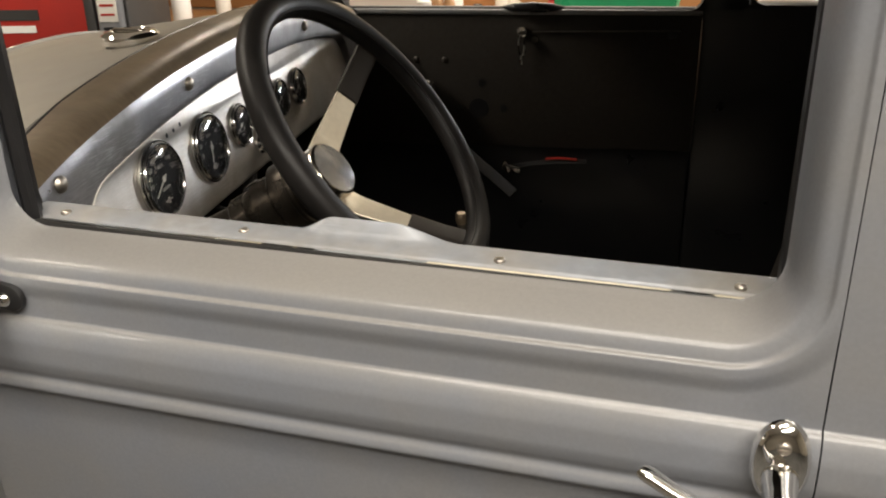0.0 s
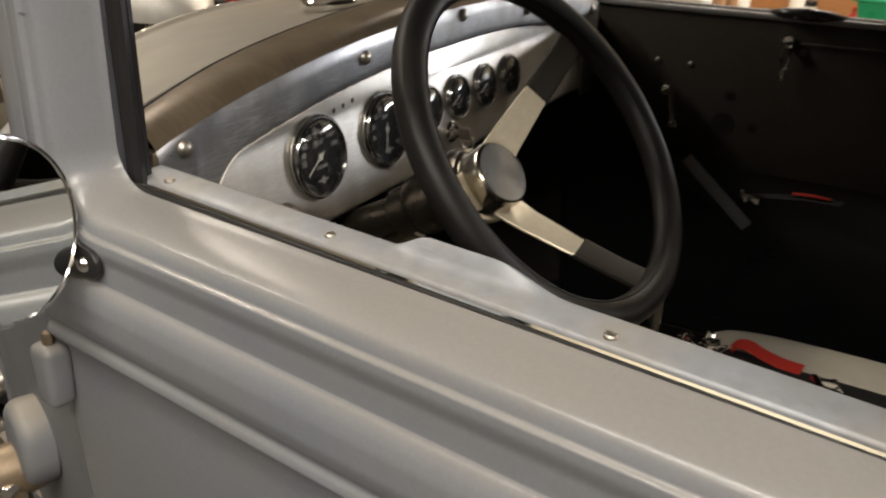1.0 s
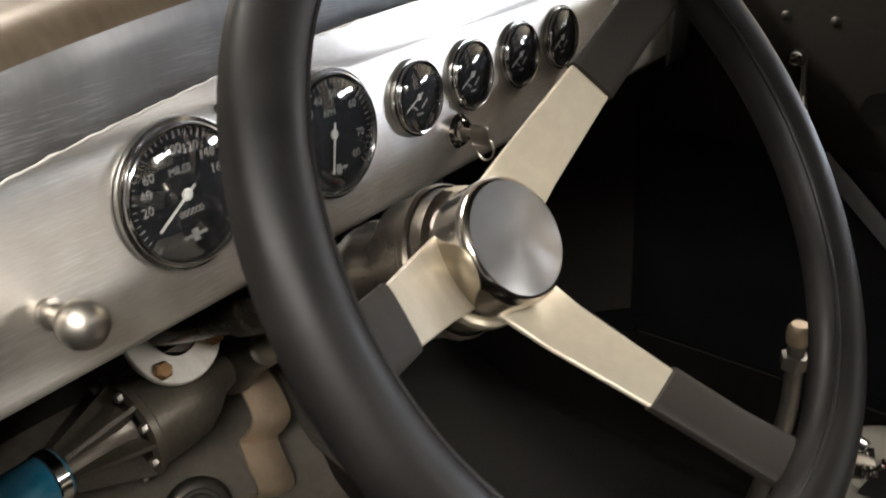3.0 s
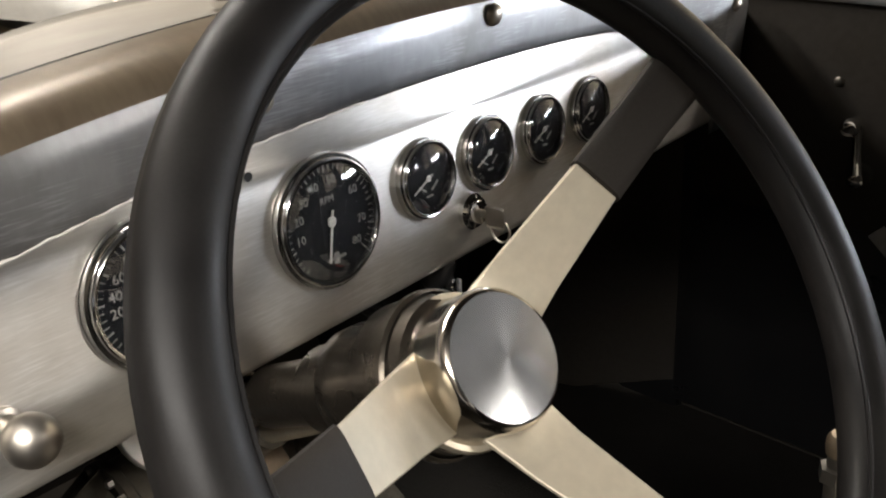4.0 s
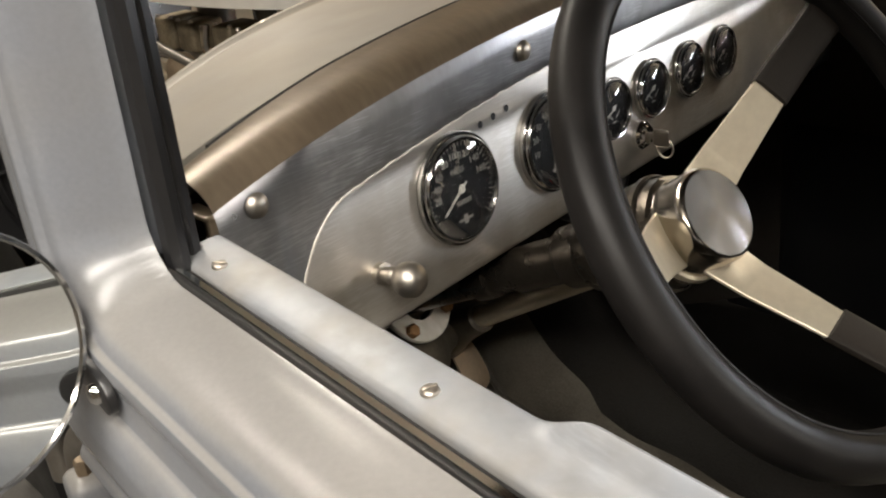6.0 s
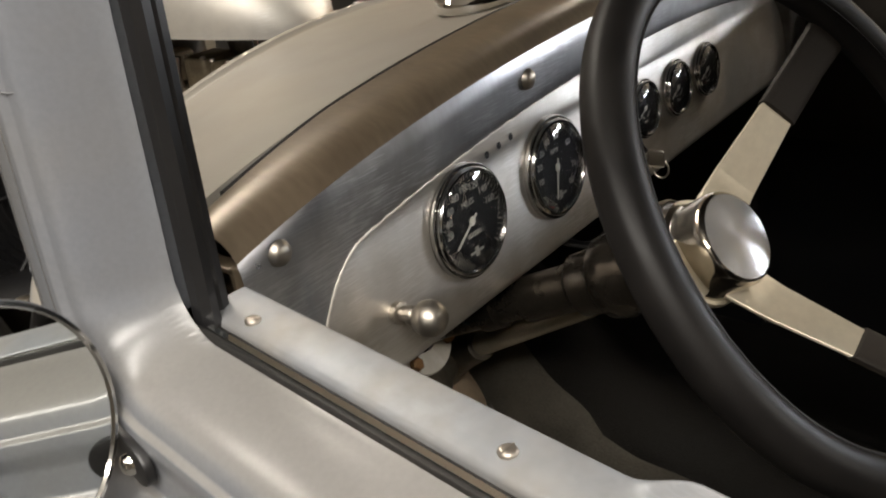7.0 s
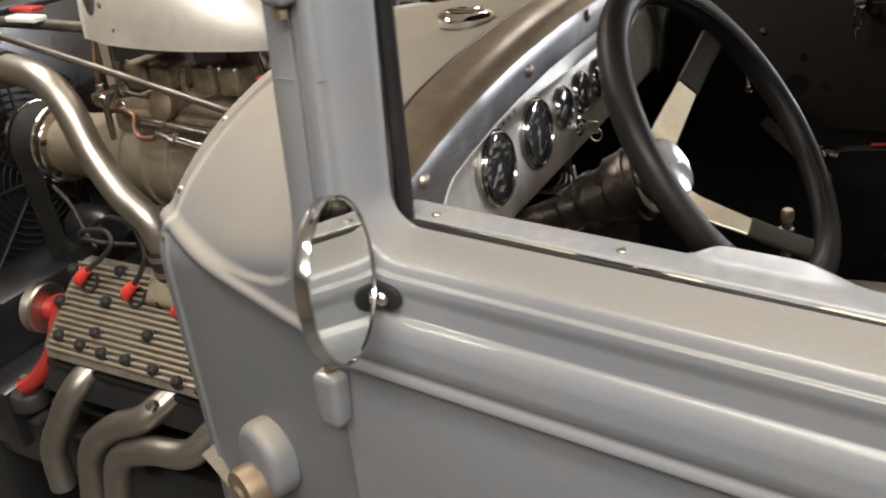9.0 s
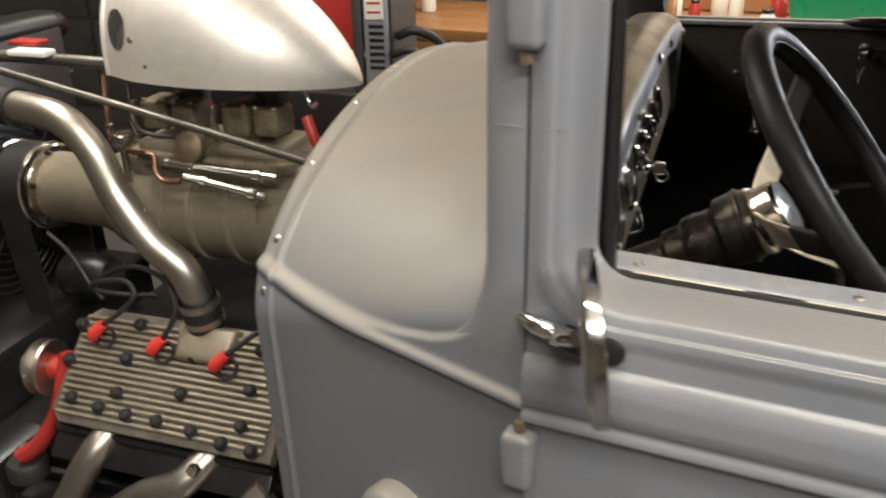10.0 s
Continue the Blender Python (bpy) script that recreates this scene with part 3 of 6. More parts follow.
# A post, standing on the cowl side in front of the door seam
use(WORLD)
POST_FRONT = eased([0.99, 1.005, 1.018, 1.038, 1.062, 1.09, 1.12, 1.6], [-0.20, -0.183, -0.160, -0.140, -0.1265, -0.1185, -0.1155, -0.1145])
post_rows = []
for z in steps((0.986, 1.12, 0.003), (1.12, 1.56, 0.03)):
    k = 0.008 * max(0.0, (1.062 - z) / 0.076) ** 2
    w = float(POST_FRONT(z))
    f = 0.26 * max(0.0, -0.100 - w) - 0.0725 + k
    post_rows.append([(w, -0.02, z), (w, f + 0.010, z), (w + 0.0008, f + 0.004, z), (w + 0.005, f + 0.0008, z), (0.5 * w - 0.048, 0.5 * f - 0.0364, z), (-0.090, -0.0728 + k, z), (-0.0785, -0.0722 + k, z), (-0.0775, -0.070 + k, z), (-0.0775, -0.03, z)])
part("a_post", sheet(post_rows), PRIMER, body, "grey primered windscreen post", sharp=50)
upper = bmesh.new()
box(0.07, 0.036, 0.46, (-0.080, -0.015, 1.325), 0.006, upper)
part("a_post_inner", upper, PRIMER, body)
weld = tube([(-0.105, -0.0745, 1.232), (-0.09, -0.0748, 1.2325), (-0.08, -0.0742, 1.2315)], [0.0002, 0.0004, 0.0002], 6, 4)
weld = join(weld, tube([(-0.0715, -0.0742, 1.2325), (-0.055, -0.0735, 1.233), (-0.042, -0.066, 1.233)], [0.0002, 0.0005, 0.0002], 6, 4))
part("weld_seam", weld, PRIMER, body)

# hinges
def hinge(name, z0, z1, pin):
    bm = box(0.031, 0.026, z1 - z0, (0, 0.0, (z0 + z1) / 2), 0.008, seg=4)
    for v in bm.verts:
        k = (v.co.z - z0) / (z1 - z0)
        v.co.x *= 0.88 + 0.14 * k
        v.co.y *= 0.9 + 0.1 * k
    h = part(name, moved(bm, pose(-0.0745, -0.083, 0)), PRIMER, body, "primered door hinge with its pin showing")
    p = lathe([(0, pin + 0.007), (0.004, pin + 0.007), (0.0055, pin + 0.005), (0.0055, pin - 0.006), (0, pin - 0.006)], 6)
    part("hinge_pin", moved(p, pose(-0.0745, -0.083, 0)), BRONZE, h, "brassy hinge pin")


hinge("hinge", 1.293, 1.385, 1.289)
hinge("hinge", 0.898, 0.957, 0.961)

# steering cross shaft boss on the cowl side
use(pose(-0.232, -0.034, 0.745, 0, 0, -13))
boss = thing("steering_shaft_boss", "primered teardrop boss on the cowl with a brown steering arm", "steering arm", (0, 0, 0))
tear = []
for k in range(28):
    a = 2 * math.pi * k / 28
    r = 0.043 if math.sin(a) < 0.2 else 0.043 + 0.018 * (math.sin(a) - 0.2) ** 1.3
    tear.append((r * math.cos(a), r * math.sin(a)))
part("boss", moved(plate(tear, 0.034, 0.014, 4), pose(0, 0.004, 0.01, 90, 0, 0)), DUSTY, boss)
part("arm", moved(box(0.046, 0.020, 0.12, (0.004, -0.036, -0.070), 0.008), pose(0, 0, 0, 0, 0, 0)), BRONZE, boss, "brown steel pitman arm")
part("shaft", moved(lathe([(0, 0.062), (0.009, 0.062), (0.012, 0.058), (0.028, 0.057), (0.030, 0.050), (0.030, 0.020), (0.026, 0.0)], 20), pose(0, 0.004, -0.012, 90, 0, 0)), BRONZE, boss)
part("clamp_bolt", moved(lathe([(0, 0.014), (0.006, 0.014), (0.0075, 0.012), (0.0075, 0.0)], 6), pose(0.024, -0.040, -0.016, 90, 0, 40)), CHROME, boss)

# ---- round door mirror ----
use(WORLD)
mirror = thing("door_mirror", "round polished door mirror on a black bracket", "mirror", (0.0, -0.075, 1.05))
MP = facing((0.003, -0.137, 1.097), (0.925, 0.355, 0.115))
R = 0.067
part("mirror_shell", lathe([(0, -0.011), (0.02, -0.0105), (0.05, -0.009), (R - 0.003, -0.0065), (R, -0.004), (R, 0.004), (R - 0.001, 0.006), (R - 0.003, 0.0062), (R - 0.004, 0.0045)], 56), AGED, mirror, "polished rim and back", at=MP)
part("mirror_glass", lathe([(R - 0.0035, 0.0046), (0.03, 0.0048), (0, 0.0048)], 56), MIRROR, mirror, at=MP)
part("arm", tube([(-0.012, -0.130, 1.090), (-0.03, -0.115, 1.078), (-0.040, -0.095, 1.066), (-0.045, -0.080, 1.064)], [0.007, 0.0065, 0.0075, 0.009], 12), CHROME, mirror)
oval = [(0.014 * math.cos(a) + 0.016 * (1 if math.cos(a) > 0 else -1), 0.012 * math.sin(a)) for a in np.linspace(0, 2 * math.pi, 25)[:-1]]
part("bracket", moved(plate(oval, 0.005, 0.0015), pose(-0.017, -0.0735, 1.054, 90, 8, 0)), BLACK, mirror, "black bracket foot")
part("bracket_screw", lathe([(0, 0.005), (0.003, 0.0046), (0.0055, 0.003), (0.0065, 0)], 16), CHROME, mirror, at=facing((-0.006, -0.0785, 1.050), (0, -1, 0)))
part("clamp", tube([(-0.078, -0.078, 1.070), (-0.06, -0.084, 1.068), (-0.03, -0.082, 1.06)], [0.004, 0.009, 0.008], 12), CHROME, mirror, "bright clamp bar")

# ---- dashboard ----
use(CAR)
dash = thing("dashboard", "bare metal dashboard with six black gauges", "dashboard", (-0.06, VC, 0.957))


def crest(v):
    t = min(abs(VC - v) / 0.62, 0.999)
    return 1.063 + 0.117 * math.sqrt(1 - t * t)


def panel_u(z):
    """The gauge panel leans forwards."""
    return -0.0575 - 0.13 * (z - 1.036)


def panel_top(v):
    w = VC - abs(v - VC)
    if w < 0.108:
        return 0.945
    base = 1.066 + 0.050 * math.sin(math.pi / 2 * min(1, (w - 0.108) / 0.45) ** 0.8)
    if w < 0.165:
        return 0.985 + (base - 0.985) * math.sqrt(max(0, 1 - ((0.165 - w) / 0.057) ** 2))
    return base


vs = steps((0.060, 0.108, 0.006), (0.108, 0.17, 0.002), (0.17, 1.0, 0.012), (1.0, 1.062, 0.002), (1.062, 1.12, 0.006))
rows = []
for v in vs:
    c, p = crest(v), panel_top(v)
    w = VC - abs(v - VC)
    ub = -0.084 - 0.020 * min(1.0, max(0.0, w - 0.05) / 0.15)
    a, zb, h = cowl_shape(ub)
    zf = zb + h * math.sqrt(max(0.0, 1 - (abs(v - VC) / a) ** 2)) if abs(v - VC) < a else zb
    zf = max(zf + 0.0065, c - 0.012)
    rows.append([(ub, v, zf - 0.020), (ub - 0.001, v, zf - 0.001), (ub + 0.002, v, zf), (-0.076, v, 0.4 * zf + 0.6 * c - 0.0004), (-0.064, v, c - 0.0026), (-0.0555, v, c - 0.0062), (-0.0490, v, c - 0.0115), (-0.0452, v, c - 0.0175), (-0.0432, v, c - 0.0240), (-0.0424, v, c - 0.032), (-0.0440, v, min(c - 0.036, p + 0.010)), (-0.0445, v, p + 0.003), (-0.0460, v, p), (panel_u(p) - 0.002, v, p - 0.003)])
part("top_rail", sheet([r[:8] for r in rows]), STAINED, dash, "brown-stained steel dash top", sharp=60)
rail_top = part("rail_face", sheet([r[7:] for r in rows]), RAIL_STEEL, dash, "scratched bare steel rail face", sharp=60)
# black strip added to draw the dark gap between rail and cowl
gap_line = [(r[1][0] - 0.003, r[1][1], r[1][2] - 0.003) for r in rows[6:-6:3]]
part("front_gap_line", tube(gap_line, 0.0034, 8, 2), BLACK, dash, "dark gap along the cowl, drawn as a black strip")
end = bmesh.new()
box(0.026, 0.0025, 0.050, (-0.060, 0.0690, 1.078), 0.0008, end)
box(0.004, 0.012, 0.054, (-0.047, 0.0620, 1.080), 0.0012, end)
box(0.030, 0.012, 0.004, (-0.060, 0.0620, 1.104), 0.0012, end)
part("end_flange", end, STAINED, dash, "rusty open end of the dash rail")
rows = []
for v in steps((0.09, 0.108, 0.006), (0.108, 0.17, 0.003), (0.17, 1.0, 0.02), (1.0, 1.062, 0.003), (1.062, 1.08, 0.006)):
    p = max(panel_top(v), 0.958) + 0.004
    up = [0.965 + (p - 0.965) * k / 5 if p > 0.965 else 0.963 for k in range(6)]
    rows.append([(-0.078, v, 0.9575), (-0.0535, v, 0.9560), (-0.0495, v, 0.9575), (-0.0481, v, 0.961)] + [(panel_u(z), v, z) for z in up])
panel = part("gauge_panel", sheet(rows), BRUSHED, dash, "brushed aluminium gauge panel", sharp=50)
beads = steps((0.1085, 0.17, 0.002), (0.17, 0.46, 0.004))
seam = tube([(-0.0444, v, panel_top(v) + 0.0005 + 0.0006 * math.sin(v * 1700) * math.sin(v * 410)) for v in beads], [0.0014 + 0.0004 * math.sin(v * 2300) * math.sin(v * 530) - 0.0006 * min(max((v - 0.15) / 0.12, 0), 1) for v in beads], 8, 1, flat=0.5)
part("weld_bead", seam, ALUMINIUM, dash, "bright weld along the gauge panel")

LEAN = (1, 0, 0.13)


def gauge(v, z, radius, style, name="gauge"):
    at = facing((panel_u(z), v, z), LEAN) @ Matrix.Diagonal((1, 1, 0.62, 1))
    r = radius
    body_me = lathe([(r * 0.97, -0.002), (r * 1.0, 0.0), (r * 1.0, 0.006), (r * 0.985, 0.008), (r * 0.90, 0.0085)], 64)
    g = part(name, body_me, AGED, dash, {"speed": "large speedometer with a chrome bezel", "rev": "large rev counter with a chrome bezel", "small": "small gauge with a chrome bezel"}[style], at=at)
    part("bezel", lathe([(r * 0.93, 0.007), (r * 0.93, 0.0125), (r * 0.90, 0.0145), (r * 0.865, 0.0140), (r * 0.85, 0.0115), (r * 0.84, 0.006)], 64), AGED, g, at=at)
    part("dial", lathe([(r * 0.86, 0.0065), (0, 0.0065)], 48), DIAL, g, at=at)
    marks = bmesh.new()
    n, a0, a1 = (41, 225, -45) if style != "small" else (17, 200, -20)
    for k in range(n):
        a = radians(a0 + (a1 - a0) * k / (n - 1))
        long = k % 4 == 0
        l = r * (0.11 if long else 0.07)
        box(l, r * (0.022 if long else 0.013), 0.0003, (r * 0.79 * math.cos(a) - 0, r * 0.79 * math.sin(a), 0.0068), 0, marks, pose(0, 0, 0, 0, 0, math.degrees(a)))
    if style == "speed":
        text = [("20", 183), ("40", 164), ("60", 144), ("80", 120), ("100", 95), ("120", 70), ("140", 44), ("160", 18)]
        size = 0.0085
    elif style == "rev":
        text = [("10", 190), ("20", 163), ("30", 138), ("40", 112), ("50", 80), ("60", 35), ("70", -12), ("80", -44)]
        size = 0.0085
    else:
        text, size = [], 0.006
    for word, a in text:
        me = letters(word, size)
        me.transform(Matrix.Translation((r * 0.60 * math.cos(radians(a)), r * 0.60 * math.sin(radians(a)), 0.0068)))
        marks.from_mesh(me)
    if style != "small":
        if style == "speed":
            me = letters("000000", 0.0062)
            me.transform(Matrix.Translation((0.001, -0.0115, 0.0068)))
            marks.from_mesh(me)
        me = letters("MILES" if style == "speed" else "RPM", 0.0066)
        me.transform(Matrix.Translation((-0.001, r * 0.33, 0.0068)))
        marks.from_mesh(me)
        # the emblem low on the dial: a bar with a round middle
        box(0.018, 0.0022, 0.0003, (0, -r * 0.55, 0.0068), 0, marks)
        box(0.005, 0.008, 0.0003, (0, -r * 0.55, 0.0069), 0, marks)
    else:
        for x, y, w, turn in ((-0.007, -0.007, 0.010, -35), (0.007, -0.007, 0.010, 35), (0.0, -0.014, 0.008, 0)):
            box(w, 0.0016, 0.0003, (x, y, 0.0068), 0, marks, pose(0, 0, 0, 0, 0, turn))
    part("markings", marks, DULLINK, g, "pale printed scale and figures", at=at)
    na = {"speed": 213, "rev": 256}.get(style, 205)
    nb = box(r * 0.78, r * 0.035, 0.0006, (r * 0.22, 0, 0.0082), 0)
    nb = join(nb, lathe([(0, 0.0092), (r * 0.07, 0.0090), (r * 0.085, 0.0078)], 16))
    part("needle", moved(nb, pose(0, 0, 0, 0, 0, na)), INK, g, at=at)
    gl = part("gauge_glass", lathe([(0, 0.0205), (r * 0.2, 0.0201), (r * 0.4, 0.0189), (r * 0.6, 0.0167), (r * 0.75, 0.0142), (r * 0.855, 0.0116), (r * 0.855, 0.0104), (r * 0.75, 0.0130), (r * 0.6, 0.0155), (r * 0.4, 0.0177), (r * 0.2, 0.0189), (0, 0.0193)], 48), GLASS, g, "domed glass", at=at)
    gl.visible_shadow = False


gauge(0.2945, 1.036, 0.0480, "speed")
gauge(0.428, 1.035, 0.0480, "rev")
for v in (0.5305, 0.609, 0.692, 0.774):
    gauge(v, 1.0365, 0.0320, "small")

rivet2 = None
for u, v, z in ((-0.042, 0.0895, 1.103), (-0.042, 0.3695, 1.135), (-0.042, 0.596, 1.1525), (-0.042, 0.80, 1.134), (-0.042, 1.08, 1.098)):
    ob = part("rail_screw", lathe([(0, 0.0055), (0.004, 0.0052), (0.0075, 0.003), (0.0088, 0.0)], 18) if rivet2 is None else rivet2, STAINLESS, rail_top, "round-headed screw", at=facing((u, v, z), (1, 0, 0)))
    rivet2 = ob.data
for v, z in ((0.334, 1.0785), (0.352, 1.0805), (0.3705, 1.0825)):
    part("hole", lathe([(0.0032, 0.0004), (0, 0.0004)], 12), BLACK, panel, "small drilled hole", at=facing((panel_u(z) + 0.0003, v, z), LEAN))
# pull knob
part("pull_knob", lathe([(0.0085, 0.0), (0.009, 0.006), (0.006, 0.007), (0.0055, 0.012), (0.0075, 0.014), (0.0075, 0.018), (0.006, 0.020), (0.009, 0.022), (0.0128, 0.027), (0.0140, 0.033), (0.0128, 0.039), (0.009, 0.0435), (0.005, 0.0455), (0, 0.046)], 28), STAINLESS, dash, "bright ball-headed pull knob", at=facing((panel_u(1.006), 0.1945, 1.003), LEAN))
# ignition switch and key
lock = part("ignition_lock", lathe([(0.0150, 0.0), (0.0155, 0.005), (0.013, 0.008), (0.010, 0.0085), (0.0095, 0.012), (0.004, 0.0125), (0, 0.011)], 28), CHROME, dash, "chrome ignition lock with its key", at=facing((panel_u(0.994), 0.5815, 0.994), LEAN))
key = box(0.014, 0.0025, 0.007, (-0.042, 0.5815, 0.995), 0.0006)
key = join(key, box(0.018, 0.0028, 0.020, (-0.028, 0.5845, 0.993), 0.003, turn=pose(0, 0, 0, 12, 0, 8)))
key = join(key, tube([(-0.024 + 0.009 * math.cos(a), 0.5875, 0.981 + 0.010 * math.sin(a)) for a in np.linspace(0, 2 * math.pi, 15)], 0.0011, 6, 1))
part("key", key, STAINLESS, lock, "key with a wire ring")

part("switch_body", moved(lathe([(0, 0.0), (0.013, 0.0), (0.015, 0.004), (0.015, 0.030), (0.011, 0.036), (0, 0.036)], 20), along((-0.064, 0.560, 0.966), (-0.070, 0.555, 0.930))), BLACK, lock, "black switch body with terminals")
for k in range(4):
    w = tube([(-0.070 + 0.006 * k, 0.553 + 0.005 * k, 0.936), (-0.066 + 0.007 * k, 0.548, 0.918 - 0.004 * k), (-0.085, 0.530 - 0.01 * k, 0.905 + 0.004 * k), (-0.12, 0.50, 0.93)], 0.0028, 7, 5)
    part("wire", w, BLACK, lock)
for k in range(3):
    part("terminal", lathe([(0, 0.007), (0.003, 0.007), (0.0038, 0.005), (0.0038, 0)], 6), CHROME, lock, at=along((-0.052 - 0.005 * k, 0.551 + 0.008 * k, 0.936), (-0.045 - 0.005 * k, 0.548 + 0.008 * k, 0.928)))

# windscreen frame foot and gas cap on the cowl top
use(CAR)
cap = thing("fuel_cap", "chrome fuel filler cap on the cowl top", "fuel cap", (-0.178, 0.486, 1.160))
part("cap", lathe([(0.040, 0.0), (0.0415, 0.006), (0.041, 0.012), (0.036, 0.017), (0.028, 0.0185), (0.026, 0.0165), (0.012, 0.016), (0, 0.016)], 36), CHROME, cap, at=Matrix.Translation((-0.178, 0.486, 1.162)) @ Matrix.Scale(0.93, 4))
rib = box(0.048, 0.006, 0.006, (-0.178, 0.486, 1.179), 0.002)
part("grip_rib", rib, CHROME, cap)

# ---- steering wheel and column ----
WH = facing((0.197, 0.357, 1.0805), (0.785, -0.0936, 0.613))
ring = []
for k in range(96):
    a = 2 * math.pi * k / 96
    row = []
    for j in range(20):
        b = 2 * math.pi * j / 20
        rr = 0.0165
        groove = 0.0012 if j in (0, ) else 0.0
        ro = 0.186 + (rr - groove) * math.cos(b)
        row.append((ro * math.cos(a), ro * math.sin(a), 0.92 * (rr - groove) * math.sin(b)))
    ring.append(row + [row[0]])
ring.append(ring[0])
bm = bmesh.new()
bm.from_mesh(sheet(ring))
bmesh.ops.remove_doubles(bm, verts=bm.verts, dist=1e-5)
wheel = part("steering_wheel", bm, VINYL, coupe, "black padded steering wheel with three spokes", at=WH, sharp=60)
seam_ring = [((0.186 + 0.0165 * math.cos(2.5)) * math.cos(a), (0.186 + 0.0165 * math.cos(2.5)) * math.sin(a), 0.92 * 0.0165 * math.sin(2.5)) for a in np.linspace(0, 2 * math.pi, 97)]
part("stitched_seam", tube(seam_ring, 0.0013, 6, 1), VINYL, wheel, "raised seam round the rim", at=WH)
for a in (33.5, -77.3, 183):
    sp = bmesh.new()
    for s in (0,):
        secs = []
        for r, z, w, th in ((0.026, -0.1045, 0.047, 0.004), (0.06, -0.088, 0.0405, 0.004), (0.116, -0.0525, 0.0315, 0.004)):
            secs.append([(r, y, z + t) for y, t in ((-w / 2, 0), (w / 2, 0), (w / 2, th), (-w / 2, th))])
        vv = [[sp.verts.new(p) for p in s] for s in secs]
        for p, q in zip(vv, vv[1:]):
            for k in range(4):
                sp.faces.new((p[k], p[(k + 1) % 4], q[(k + 1) % 4], q[k]))
        sp.faces.new(vv[0])
        sp.faces.new(vv[-1])
    bmesh.ops.bevel(sp, geom=sp.edges[:], offset=0.0008, segments=1, affect="EDGES")
    spoke = part("spoke", sp, SPOKE, wheel, "flat satin aluminium spoke", at=WH @ pose(0, 0, 0, 0, 0, a))
    sl = bmesh.new()
    secs = []
    for r, z, w, th in ((0.113, -0.0570, 0.036, 0.010), (0.15, -0.0335, 0.034, 0.011), (0.184, -0.010, 0.036, 0.014)):
        secs.append([(r, w / 2 * math.copysign(abs(math.cos(b)) ** 0.5, math.cos(b)), z + th / 2 + th / 2 * math.copysign(abs(math.sin(b)) ** 0.6, math.sin(b))) for b in np.linspace(0, 2 * math.pi, 17)[:-1]])
    vv = [[sl.verts.new(p) for p in s] for s in secs]
    for p, q in zip(vv, vv[1:]):
        for k in range(16):
            sl.faces.new((p[k], p[(k + 1) % 16], q[(k + 1) % 16], q[k]))
    sl.faces.new(vv[0])
    sl.faces.new(vv[-1])
    part("sleeve", sl, SLEEVE, wheel, "worn brownish black vinyl sleeve", at=WH @ pose(0, 0, 0, 0, 0, a))
part("hub_plate", lathe([(0, -0.1065), (0.0430, -0.1065), (0.0440, -0.1115), (0.0400, -0.1195), (0, -0.1195)], 36), SPOKE, wheel, at=WH)
part("horn_button", lathe([(0.0402, -0.1075), (0.0387, -0.1010), (0.0380, -0.0960), (0.0380, -0.0815), (0.0376, -0.0782), (0.0366, -0.0756), (0.0351, -0.0740), (0.0335, -0.0733)], 48), BUFFED, wheel, "polished horn button", at=WH)
part("horn_cap", lathe([(0.0336, -0.0733), (0.0200, -0.0725), (0.0000, -0.0721)], 64), SPUN, wheel, "spun aluminium cap", at=WH)

column = thing("steering_column", "dull grey steering column below the dashboard", "steering column", WH @ Matrix.Translation((0, 0, -0.30)))
CW = along((0.108, 0.3665, 1.012), (-0.192, 0.350, 0.858))
part("turn_signal_housing", lathe([(0.030, -0.006), (0.043, 0.002), (0.0455, 0.018), (0.0435, 0.040), (0.036, 0.046), (0.035, 0.060), (0.037, 0.068), (0.035, 0.082), (0.029, 0.088), (0.028, 0.11), (0.022, 0.116)], 40), DARKMETAL, column, "dull grey bell-shaped column housing", at=CW)
part("collar_ring", lathe([(0.0455, 0.010), (0.0475, 0.012), (0.0475, 0.016), (0.0455, 0.018)], 40), DARKMETAL, column, at=CW)
part("tube", lathe([(0.0215, 0.11), (0.0215, 0.172), (0.0165, 0.176), (0.0165, 0.37), (0, 0.37)], 28), DARKMETAL, column, "dark column shaft", at=CW)
part("clamp", lathe([(0.0165, 0.205), (0.0205, 0.206), (0.0205, 0.226), (0.0165, 0.227)], 24), DARKMETAL, column, at=CW)


# ---- cab interior ----
use(CAR)
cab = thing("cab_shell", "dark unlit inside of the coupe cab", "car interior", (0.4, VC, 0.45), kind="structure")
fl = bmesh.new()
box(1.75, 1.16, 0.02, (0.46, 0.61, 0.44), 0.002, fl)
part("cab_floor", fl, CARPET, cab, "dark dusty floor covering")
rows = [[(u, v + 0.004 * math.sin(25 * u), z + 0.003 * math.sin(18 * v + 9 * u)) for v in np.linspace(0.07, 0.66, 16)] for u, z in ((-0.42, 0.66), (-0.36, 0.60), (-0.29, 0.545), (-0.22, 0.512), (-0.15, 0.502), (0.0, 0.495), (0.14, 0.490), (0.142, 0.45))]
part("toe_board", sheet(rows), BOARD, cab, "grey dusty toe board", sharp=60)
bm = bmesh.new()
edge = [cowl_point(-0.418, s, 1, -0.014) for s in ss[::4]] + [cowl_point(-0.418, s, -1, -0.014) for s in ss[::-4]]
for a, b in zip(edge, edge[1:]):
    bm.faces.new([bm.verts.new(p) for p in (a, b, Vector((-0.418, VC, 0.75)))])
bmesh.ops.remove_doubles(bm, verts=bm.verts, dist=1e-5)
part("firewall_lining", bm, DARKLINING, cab)
